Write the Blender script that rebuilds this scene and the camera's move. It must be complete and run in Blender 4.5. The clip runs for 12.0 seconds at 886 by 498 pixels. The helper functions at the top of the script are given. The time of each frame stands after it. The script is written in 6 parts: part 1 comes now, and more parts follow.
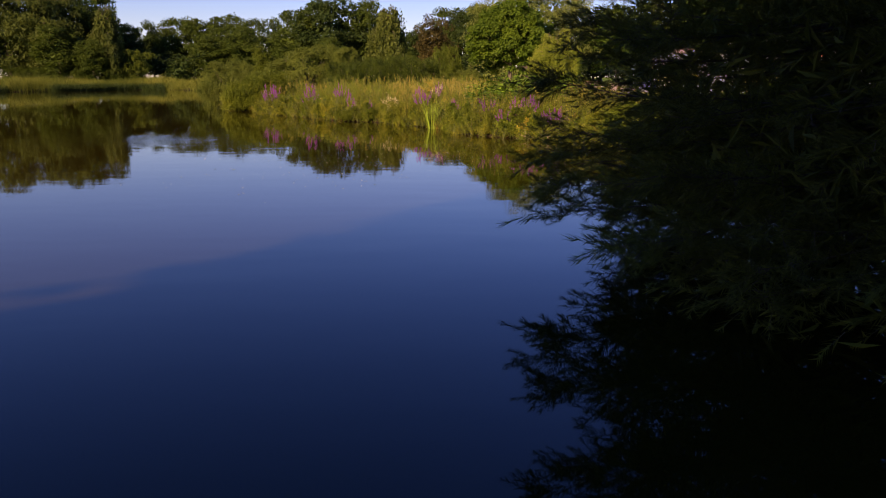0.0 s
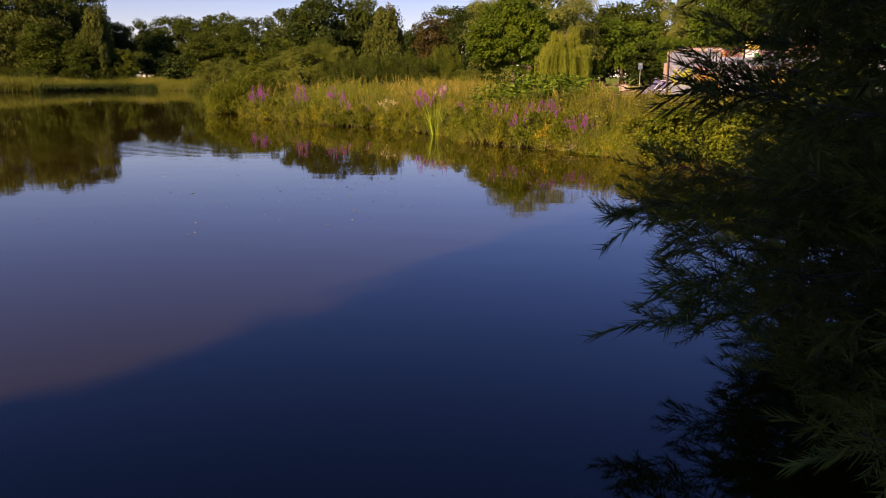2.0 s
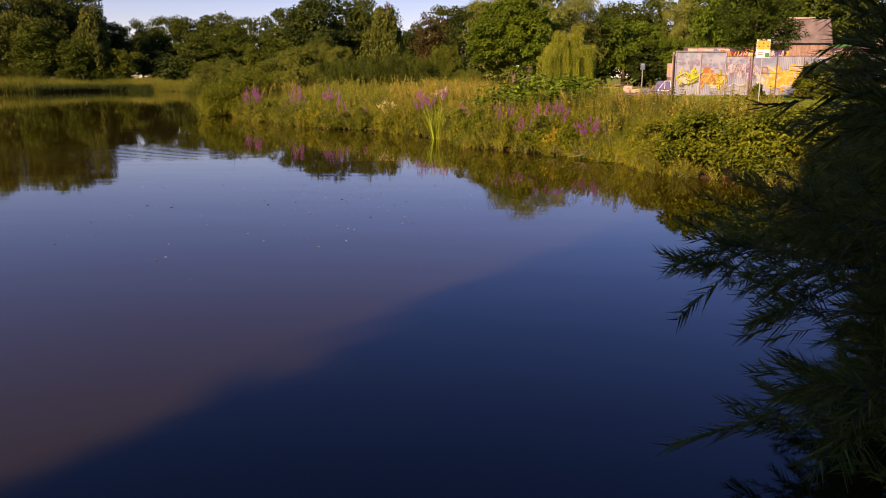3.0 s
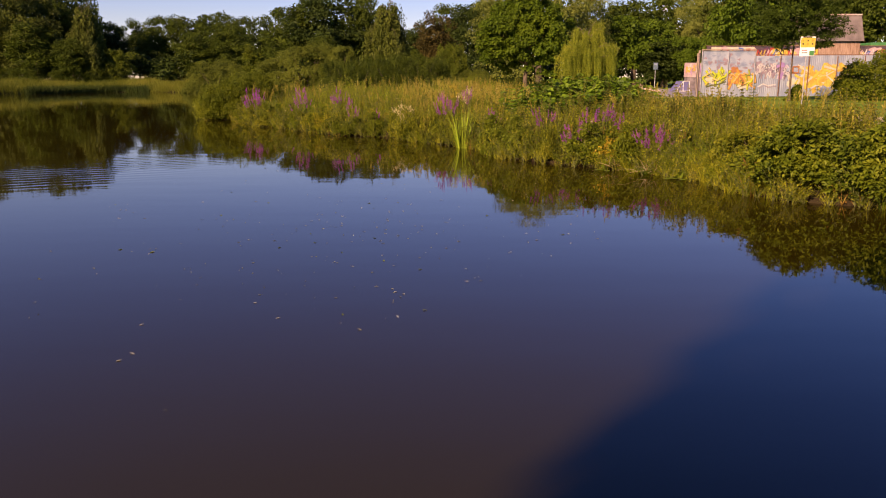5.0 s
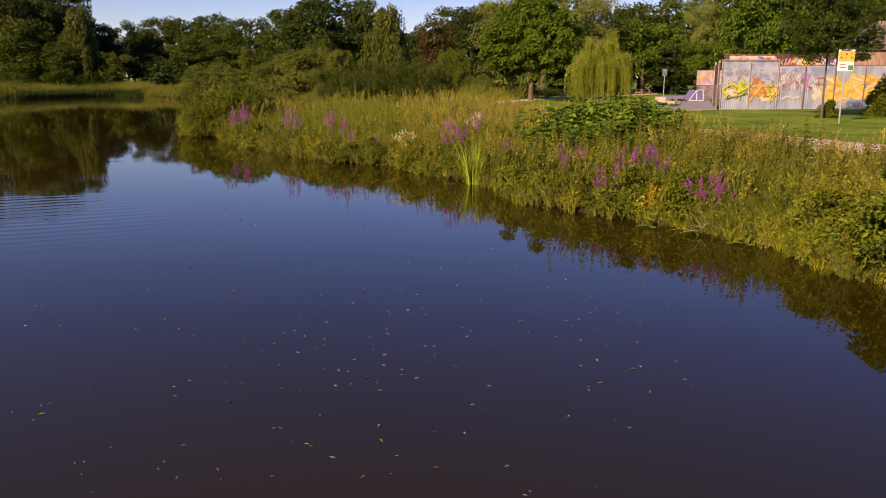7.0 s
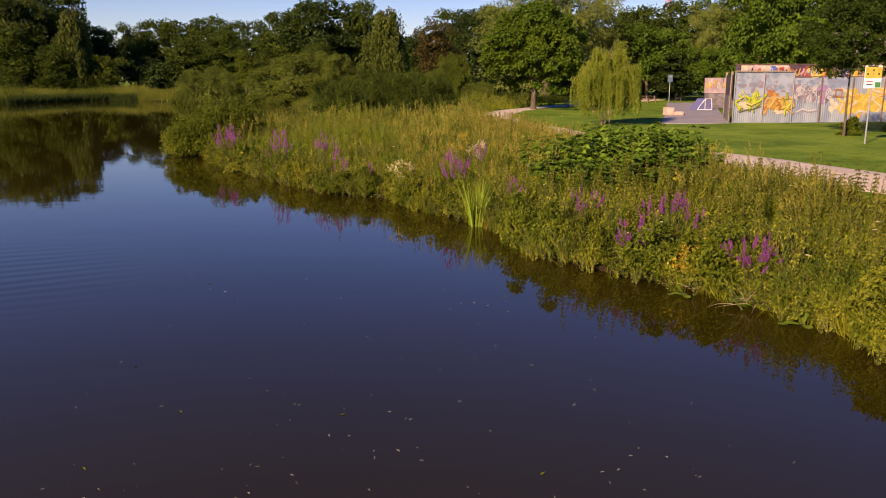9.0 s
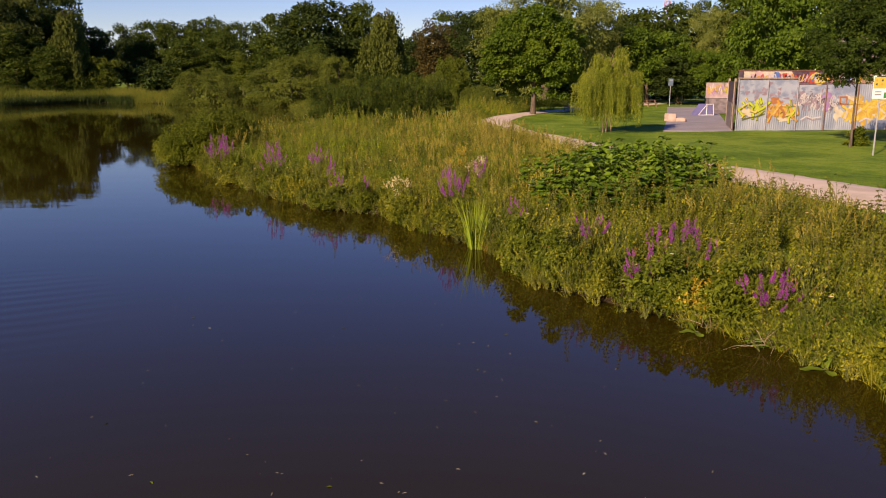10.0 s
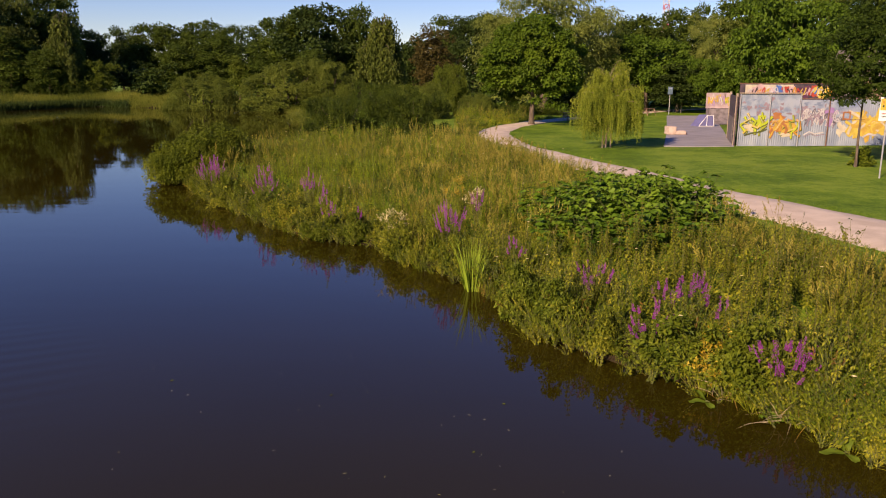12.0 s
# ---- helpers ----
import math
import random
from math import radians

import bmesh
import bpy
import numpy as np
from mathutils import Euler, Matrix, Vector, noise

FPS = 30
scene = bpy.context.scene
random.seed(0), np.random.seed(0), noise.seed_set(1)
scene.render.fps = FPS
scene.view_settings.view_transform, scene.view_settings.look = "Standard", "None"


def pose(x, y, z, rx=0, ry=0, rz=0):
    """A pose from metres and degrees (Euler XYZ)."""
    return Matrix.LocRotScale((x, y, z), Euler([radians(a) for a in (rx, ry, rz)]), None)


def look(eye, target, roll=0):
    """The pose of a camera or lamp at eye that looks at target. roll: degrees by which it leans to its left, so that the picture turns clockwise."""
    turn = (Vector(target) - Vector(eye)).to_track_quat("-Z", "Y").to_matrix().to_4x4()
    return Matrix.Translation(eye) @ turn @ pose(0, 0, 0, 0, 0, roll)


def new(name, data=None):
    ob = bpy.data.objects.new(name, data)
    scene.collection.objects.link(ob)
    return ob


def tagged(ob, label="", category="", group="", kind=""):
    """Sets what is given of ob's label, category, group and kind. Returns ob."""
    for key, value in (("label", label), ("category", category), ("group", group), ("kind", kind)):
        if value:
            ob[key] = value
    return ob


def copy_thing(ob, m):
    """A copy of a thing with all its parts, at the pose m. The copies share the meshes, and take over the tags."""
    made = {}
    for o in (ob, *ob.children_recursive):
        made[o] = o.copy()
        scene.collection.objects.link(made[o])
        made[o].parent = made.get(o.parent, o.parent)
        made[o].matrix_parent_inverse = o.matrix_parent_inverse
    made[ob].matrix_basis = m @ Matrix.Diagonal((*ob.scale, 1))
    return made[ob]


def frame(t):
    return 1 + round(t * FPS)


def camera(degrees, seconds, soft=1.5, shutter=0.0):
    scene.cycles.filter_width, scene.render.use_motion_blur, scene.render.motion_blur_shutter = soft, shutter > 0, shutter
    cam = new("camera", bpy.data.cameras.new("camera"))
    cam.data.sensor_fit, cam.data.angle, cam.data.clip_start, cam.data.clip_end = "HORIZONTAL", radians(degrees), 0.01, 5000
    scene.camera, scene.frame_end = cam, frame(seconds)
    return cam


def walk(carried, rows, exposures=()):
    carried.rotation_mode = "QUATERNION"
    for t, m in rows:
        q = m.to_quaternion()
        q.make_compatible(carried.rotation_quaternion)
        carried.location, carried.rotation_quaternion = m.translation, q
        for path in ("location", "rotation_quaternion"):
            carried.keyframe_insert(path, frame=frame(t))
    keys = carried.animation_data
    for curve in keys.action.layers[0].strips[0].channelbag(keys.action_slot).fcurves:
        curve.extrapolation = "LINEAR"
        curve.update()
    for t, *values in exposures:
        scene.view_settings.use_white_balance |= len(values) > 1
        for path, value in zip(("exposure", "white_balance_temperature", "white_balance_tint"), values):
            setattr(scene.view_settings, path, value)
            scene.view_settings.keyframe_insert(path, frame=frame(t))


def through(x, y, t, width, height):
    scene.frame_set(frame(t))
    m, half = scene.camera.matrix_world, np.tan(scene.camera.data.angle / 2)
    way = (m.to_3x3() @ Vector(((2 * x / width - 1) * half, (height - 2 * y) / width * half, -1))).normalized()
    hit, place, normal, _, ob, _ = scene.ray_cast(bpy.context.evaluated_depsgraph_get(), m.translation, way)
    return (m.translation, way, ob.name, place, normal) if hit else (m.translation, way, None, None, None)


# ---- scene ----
cam = camera(60.0, 12.0, soft=1.1)
PATH = [
    (0, (1.459, -17.863, 2.36), (1.444, -15.911, 1.923), -0.1),
    (0.5, (1.372, -16.711, 2.333), (1.358, -14.759, 1.896), -0.1),
    (1, (1.254, -15.636, 2.34), (1.243, -13.684, 1.903), -0.1),
    (1.5, (1.176, -14.618, 2.347), (1.166, -12.667, 1.91), -0.1),
    (2, (1.111, -13.747, 2.364), (1.103, -11.795, 1.927), -0.1),
    (2.5, (1.061, -12.923, 2.375), (1.054, -10.971, 1.939), -0.1),
    (3, (1.002, -12.211, 2.395), (0.997, -10.26, 1.959), -0.1),
    (4.8, (0.086, -9.017, 2.384), (0.081, -7.065, 1.95), -0.2),
    (5, (0.003, -8.585, 2.436), (0.001, -6.633, 2.0), -0.2),
    (5.5, (-0.109, -7.548, 2.513), (-0.11, -5.596, 2.077), -0.1),
    (6, (-0.195, -6.608, 2.723), (-0.196, -4.656, 2.285), -0.2),
    (6.5, (-0.243, -5.699, 3.001), (-0.243, -3.748, 2.563), -0.1),
    (7, (-0.251, -4.815, 3.21), (-0.251, -2.863, 2.774), -0.1),
    (9, (-0.248, -2.227, 4.04), (-0.248, -0.275, 3.602), -0.1),
    (9.5, (-0.241, -1.713, 4.235), (-0.239, 0.239, 3.798), -0.1),
    (10, (-0.234, -1.252, 4.455), (-0.23, 0.7, 4.017), 0.0),
    (10.5, (-0.221, -0.799, 4.703), (-0.215, 1.153, 4.266), 0.0),
    (11, (-0.206, -0.467, 4.923), (-0.199, 1.485, 4.487), 0.1),
    (11.5, (-0.182, -0.246, 5.119), (-0.175, 1.706, 4.682), 0.1),
    (12, (-0.176, -0.204, 5.302), (-0.166, 1.747, 4.865), 0.2),
]
walk(cam, [(t, look(eye, target, roll)) for t, eye, target, roll in PATH],
     exposures=[(0, 0.88, 7800, 44), (3, 0.94, 9050, 46), (6, 0.8, 8500, 41), (7, 0.77, 8150, 39), (9, 0.74, 7850, 35), (12, 0.71, 7500, 31)])

# ---- daylight ----
SUN_EL, SUN_AZ = 27.0, 217.0          # degrees; azimuth clockwise from +y
world = bpy.data.worlds.new("sky")
scene.world = world
world.use_nodes = True
wn = world.node_tree
sky = wn.nodes.new("ShaderNodeTexSky")
sky.sky_type = "NISHITA"
sky.sun_disc = False
sky.sun_elevation, sky.sun_rotation = radians(SUN_EL), radians(SUN_AZ)
sky.air_density, sky.dust_density, sky.ozone_density = 1.1, 0.0, 7.0
rich = wn.nodes.new("ShaderNodeHueSaturation")
rich.inputs["Hue"].default_value, rich.inputs["Saturation"].default_value = 0.52, 1.22
soft_sky = wn.nodes.new("ShaderNodeGamma")
soft_sky.inputs[1].default_value = 0.95
wn.links.new(sky.outputs[0], soft_sky.inputs[0])
wn.links.new(soft_sky.outputs[0], rich.inputs["Color"])
wn.links.new(rich.outputs[0], wn.nodes["Background"].inputs[0])
wn.nodes["Background"].inputs[1].default_value = 0.091
sun_data = bpy.data.lights.new("sun", "SUN")
sun_data.energy, sun_data.angle, sun_data.color = 5.0, radians(0.6), (1.0, 0.84, 0.6)
sun = new("sun", sun_data)
az, el = radians(SUN_AZ), radians(SUN_EL)
to_sun = Vector((math.sin(az) * math.cos(el), math.cos(az) * math.cos(el), math.sin(el)))
sun.matrix_world = look(to_sun * 60, (0, 0, 0))

# ---- mesh tools ----
rng = np.random.default_rng(7)


class Acc:
    """Collects triangles with a material index."""

    def __init__(self):
        self.v, self.f, self.m, self.n = [], [], [], 0

    def add(self, v, f, m=0):
        v, f = np.asarray(v, float).reshape(-1, 3), np.asarray(f, int)
        if f.shape[1] == 4:
            f = np.concatenate([f[:, [0, 1, 2]], f[:, [0, 2, 3]]])
        self.v.append(v)
        self.f.append(f + self.n)
        self.m.append(np.full(len(f), m) if np.isscalar(m) else np.asarray(m))
        self.n += len(v)
        return self

    def arrays(self):
        return np.concatenate(self.v), np.concatenate(self.f), np.concatenate(self.m)

    def mesh(self, name, mats, smooth=False):
        v, f, m = self.arrays()
        return fast_mesh(name, v, f, m, mats, smooth)


def fast_mesh(name, v, f, m, mats, smooth=False):
    me = bpy.data.meshes.new(name)
    me.vertices.add(len(v))
    me.vertices.foreach_set("co", np.ascontiguousarray(v, np.float32).ravel())
    me.loops.add(f.size)
    me.loops.foreach_set("vertex_index", np.ascontiguousarray(f, np.int32).ravel())
    me.polygons.add(len(f))
    me.polygons.foreach_set("loop_start", np.arange(0, f.size, f.shape[1], dtype=np.int32))
    me.polygons.foreach_set("material_index", np.ascontiguousarray(m, np.int32))
    me.polygons.foreach_set("use_smooth", np.full(len(f), smooth))
    for mat in mats:
        me.materials.append(mat)
    me.update(calc_edges=True)
    return me


def thing(name, at=(0, 0, 0), label="", category="", group="", kind="", turn=0.0):
    ob = new(name)
    ob.empty_display_size = 0.2
    ob.matrix_basis = pose(*at, 0, 0, turn)
    return tagged(ob, label, category, group, kind)


def part(name, shape, material, parent, label=""):
    """Links a mesh or a bmesh as one part under a thing or a part."""
    if isinstance(shape, bmesh.types.BMesh):
        me = bpy.data.meshes.new(name)
        shape.to_mesh(me)
        shape.free()
        me.materials.append(material)
    else:
        me = shape
    ob = new(name, me)
    ob.parent = parent
    return tagged(ob, label)


def block(size, at=(0, 0, 0), turn=(0, 0, 0), bevel=0.01, bm=None):
    """A bevelled block, centred at a place."""
    bm = bm or bmesh.new()
    made = bmesh.ops.create_cube(bm, size=1.0)["verts"]
    bmesh.ops.scale(bm, vec=size, verts=made)
    if bevel:
        edges = list({e for w in made for e in w.link_edges})
        out = bmesh.ops.bevel(bm, geom=edges, offset=min(bevel, min(size) * 0.4), segments=1, affect="EDGES")
        made = list({w for fc in out["faces"] for w in fc.verts} | {w for w in made if w.is_valid})
    bmesh.ops.transform(bm, matrix=pose(*at, *turn), verts=made)
    return bm


def rod(a, b, r0, r1=None, sides=8, bm=None):
    """A round bar from a to b."""
    bm = bm or bmesh.new()
    a, b = Vector(a), Vector(b)
    m = Matrix.Translation((a + b) / 2) @ (b - a).to_track_quat("Z", "Y").to_matrix().to_4x4()
    bmesh.ops.create_cone(bm, cap_ends=True, segments=sides, radius1=r0, radius2=r0 if r1 is None else r1, depth=(b - a).length, matrix=m)
    return bm


def tube(points, radii, sides=7):
    """A tapered tube through points: vertices and quads."""
    p = np.asarray(points, float)
    r = np.asarray(radii, float)
    d = np.gradient(p, axis=0)
    d /= np.linalg.norm(d, axis=1, keepdims=True) + 1e-9
    ref = np.where(np.abs(d[:, 2:3]) > 0.9, [[1.0, 0, 0]], [[0, 0, 1.0]])
    u = np.cross(d, ref)
    u /= np.linalg.norm(u, axis=1, keepdims=True) + 1e-9
    w = np.cross(d, u)
    a = np.linspace(0, 2 * np.pi, sides, endpoint=False)
    ring = np.cos(a)[None, :, None] * u[:, None] + np.sin(a)[None, :, None] * w[:, None]
    v = (p[:, None] + ring * r[:, None, None]).reshape(-1, 3)
    k, j = np.meshgrid(np.arange(len(p) - 1), np.arange(sides), indexing="ij")
    q = np.stack([k * sides + j, k * sides + (j + 1) % sides, (k + 1) * sides + (j + 1) % sides, (k + 1) * sides + j], -1)
    return v, q.reshape(-1, 4)


def unit(v):
    return v / (np.linalg.norm(v, axis=-1, keepdims=True) + 1e-9)


def leaves(at, ahead, up, length, width, fold=0.25):
    """Folded leaf blades: vertices and triangles. ahead: from stalk to tip; up: the blade's face."""
    at, ahead = np.asarray(at, float), unit(np.asarray(ahead, float))
    side = unit(np.cross(ahead, up))
    up = np.cross(side, ahead)
    n = len(at)
    length = np.broadcast_to(np.asarray(length, float), (n,))[:, None]
    width = np.broadcast_to(np.asarray(width, float), (n,))[:, None]
    mid = at + ahead * length * 0.45
    v = np.stack([at, mid + side * width / 2 + up * width * fold, at + ahead * length - up * length * 0.12, mid - side * width / 2 + up * width * fold], 1)
    b = np.arange(n)[:, None] * 4
    f = np.concatenate([b + [0, 1, 2], b + [0, 2, 3]])
    return v.reshape(-1, 3), f


def ribbons(base, ahead, bend, length, width, steps=3):
    """Blades of grass: each bends over from its base."""
    base, ahead = np.asarray(base, float), np.asarray(ahead, float)
    n = len(base)
    s = np.linspace(0, 1, steps + 1)[None, :, None]
    length = np.broadcast_to(np.asarray(length, float), (n,))[:, None, None]
    bend = np.broadcast_to(np.asarray(bend, float), (n,))[:, None, None]
    out = np.concatenate([ahead[:, :2], np.zeros((n, 1))], 1)
    out = unit(out)[:, None]
    line = base[:, None] + unit(ahead)[:, None] * s * length + out * bend * length * s**2 - np.array([0, 0, 1.0]) * (bend * length * 0.55 * s**3)
    side = unit(np.cross(ahead, [0, 0, 1.0]) + rng.normal(0, 0.5, (n, 3)))[:, None]
    w = np.broadcast_to(np.asarray(width, float), (n,))[:, None, None] * (1 - s**1.6 * 0.93) / 2
    v = np.stack([line - side * w, line + side * w], 2).reshape(-1, 3)
    k = np.arange(steps)[None, :] * 2 + np.arange(n)[:, None] * (steps + 1) * 2
    q = np.stack([k, k + 1, k + 3, k + 2], -1).reshape(-1, 4)
    return v, q


def scatter(acc, arrays, at, turn, size, lift=None, lean=0.12):
    """Sets copies of one template (v, f, m) at the places given, into acc."""
    v, f, m = arrays
    at = np.asarray(at, float)
    n = len(at)
    if n == 0:
        return
    size = np.broadcast_to(np.asarray(size, float), (n,))
    lift = size if lift is None else np.broadcast_to(np.asarray(lift, float), (n,))
    c, s = np.cos(turn)[:, None], np.sin(turn)[:, None]
    x = (v[None, :, 0] * c - v[None, :, 1] * s) * size[:, None]
    y = (v[None, :, 0] * s + v[None, :, 1] * c) * size[:, None]
    z = v[None, :, 2] * lift[:, None]
    tilt = rng.normal(0, lean, (n, 2))
    x = x + z * tilt[:, :1] + at[:, :1]
    y = y + z * tilt[:, 1:] + at[:, 1:2]
    w = np.stack([x, y, z + at[:, 2:3]], -1).reshape(-1, 3)
    g = (f[None] + (np.arange(n) * len(v))[:, None, None]).reshape(-1, 3)
    acc.add(w, g, np.tile(m, n))


def rand_dirs(n, low=-1.0):
    z = rng.uniform(low, 1, n)
    a = rng.uniform(0, 2 * np.pi, n)
    r = np.sqrt(1 - z * z)
    return np.stack([r * np.cos(a), r * np.sin(a), z], -1)


# ---- materials ----
def material(name):
    mat = bpy.data.materials.new(name)
    mat.use_nodes = True
    return mat, mat.node_tree.nodes, mat.node_tree.links, mat.node_tree.nodes["Principled BSDF"]


def ramp_node(nodes, stops):
    r = nodes.new("ShaderNodeValToRGB")
    while len(r.color_ramp.elements) < len(stops):
        r.color_ramp.elements.new(0.5)
    for e, (p, c) in zip(r.color_ramp.elements, stops):
        e.position, e.color = p, (*c, 1)
    return r


def noise_node(nodes, links, scale, detail=4.0, coord="Object", stretch=None):
    tc = nodes.new("ShaderNodeTexCoord")
    n = nodes.new("ShaderNodeTexNoise")
    n.inputs["Scale"].default_value, n.inputs["Detail"].default_value = scale, detail
    if stretch:
        mp = nodes.new("ShaderNodeMapping")
        mp.inputs["Scale"].default_value = stretch
        links.new(tc.outputs[coord], mp.inputs[0])
        links.new(mp.outputs[0], n.inputs["Vector"])
    else:
        links.new(tc.outputs[coord], n.inputs["Vector"])
    return n


def leaf_mat(name, dark, mid, light, through=0.3, rough=0.55, patch=0.6, speckle=0.55, drift=1.1):
    """Foliage: each leaf has its own tone, and tones drift over a few metres."""
    mat, nodes, links, bsdf = material(name)
    geo = nodes.new("ShaderNodeNewGeometry")
    big = noise_node(nodes, links, patch, 2.0)
    mix = nodes.new("ShaderNodeMath")
    mix.operation = "MULTIPLY_ADD"
    links.new(geo.outputs["Random Per Island"], mix.inputs[0])
    mix.inputs[1].default_value = speckle
    sub = nodes.new("ShaderNodeMath")
    sub.operation = "MULTIPLY_ADD"
    links.new(big.outputs[0], sub.inputs[0])
    sub.inputs[1].default_value, sub.inputs[2].default_value = drift, 0.5 - 0.5 * drift - 0.5 * speckle
    links.new(sub.outputs[0], mix.inputs[2])
    r = ramp_node(nodes, [(0.1, dark), (0.5, mid), (0.95, light)])
    links.new(mix.outputs[0], r.inputs[0])
    links.new(r.outputs[0], bsdf.inputs["Base Color"])
    bsdf.inputs["Roughness"].default_value = rough
    bsdf.inputs["Specular IOR Level"].default_value = 0.12
    tr = nodes.new("ShaderNodeBsdfTranslucent")
    links.new(r.outputs[0], tr.inputs[0])
    ms = nodes.new("ShaderNodeMixShader")
    ms.inputs[0].default_value = through
    links.new(bsdf.outputs[0], ms.inputs[1])
    links.new(tr.outputs[0], ms.inputs[2])
    links.new(ms.outputs[0], nodes["Material Output"].inputs[0])
    return mat


def plain_mat(name, a, b, scale=6.0, rough=0.7, bump=0.3, metal=0.0, stretch=None, fine=60.0, spread=(0.35, 0.65)):
    """A surface with stains over decimetres, a fine grain and a slight relief."""
    mat, nodes, links, bsdf = material(name)
    n = noise_node(nodes, links, scale, 6.0, stretch=stretch)
    g = noise_node(nodes, links, fine, 3.0, stretch=stretch)
    add = nodes.new("ShaderNodeMath")
    add.operation = "MULTIPLY_ADD"
    links.new(g.outputs[0], add.inputs[0])
    add.inputs[1].default_value = 0.35
    sh = nodes.new("ShaderNodeMath")
    sh.operation = "SUBTRACT"
    links.new(n.outputs[0], sh.inputs[0])
    sh.inputs[1].default_value = 0.17
    links.new(sh.outputs[0], add.inputs[2])
    r = ramp_node(nodes, [(spread[0], a), (spread[1], b)])
    links.new(add.outputs[0], r.inputs[0])
    links.new(r.outputs[0], bsdf.inputs["Base Color"])
    bsdf.inputs["Roughness"].default_value, bsdf.inputs["Metallic"].default_value = rough, metal
    bp = nodes.new("ShaderNodeBump")
    bp.inputs["Strength"].default_value, bp.inputs["Distance"].default_value = bump, 0.01
    links.new(add.outputs[0], bp.inputs["Height"])
    links.new(bp.outputs[0], bsdf.inputs["Normal"])
    return mat


def ground_mat():
    mat, nodes, links, bsdf = material("grass_ground")
    a = noise_node(nodes, links, 0.35, 4.0)
    b = noise_node(nodes, links, 2.6, 6.0)
    c = noise_node(nodes, links, 11.0, 5.0)
    s = nodes.new("ShaderNodeMath")
    s.operation = "MULTIPLY_ADD"
    links.new(b.outputs[0], s.inputs[0])
    s.inputs[1].default_value = 0.6
    links.new(a.outputs[0], s.inputs[2])
    s2 = nodes.new("ShaderNodeMath")
    s2.operation = "MULTIPLY_ADD"
    links.new(c.outputs[0], s2.inputs[0])
    s2.inputs[1].default_value = 0.7
    links.new(s.outputs[0], s2.inputs[2])
    r = ramp_node(nodes, [(0.62, (0.036, 0.077, 0.006)), (0.95, (0.09, 0.168, 0.011)), (1.0, (0.148, 0.222, 0.022))])
    r.color_ramp.elements[1].position, r.color_ramp.elements[2].position = 0.88, 1.0
    half = nodes.new("ShaderNodeMath")
    half.operation = "MULTIPLY"
    links.new(s2.outputs[0], half.inputs[0])
    half.inputs[1].default_value = 0.78
    links.new(half.outputs[0], r.inputs[0])
    geo = nodes.new("ShaderNodeNewGeometry")
    xyz = nodes.new("ShaderNodeSeparateXYZ")
    links.new(geo.outputs["Position"], xyz.inputs[0])
    mr = nodes.new("ShaderNodeMapRange")
    mr.inputs[1].default_value, mr.inputs[2].default_value = 0.3, 0.75
    links.new(xyz.outputs[2], mr.inputs[0])
    mx = nodes.new("ShaderNodeMix")
    mx.data_type = "RGBA"
    mx.inputs[6].default_value = (0.035, 0.026, 0.014, 1)
    links.new(mr.outputs[0], mx.inputs[0])
    links.new(r.outputs[0], mx.inputs[7])
    links.new(mx.outputs[2], bsdf.inputs["Base Color"])
    bsdf.inputs["Roughness"].default_value = 0.9
    bsdf.inputs["Specular IOR Level"].default_value = 0.1
    bp = nodes.new("ShaderNodeBump")
    bp.inputs["Strength"].default_value, bp.inputs["Distance"].default_value = 0.8, 0.04
    links.new(s2.outputs[0], bp.inputs["Height"])
    links.new(bp.outputs[0], bsdf.inputs["Normal"])
    return mat


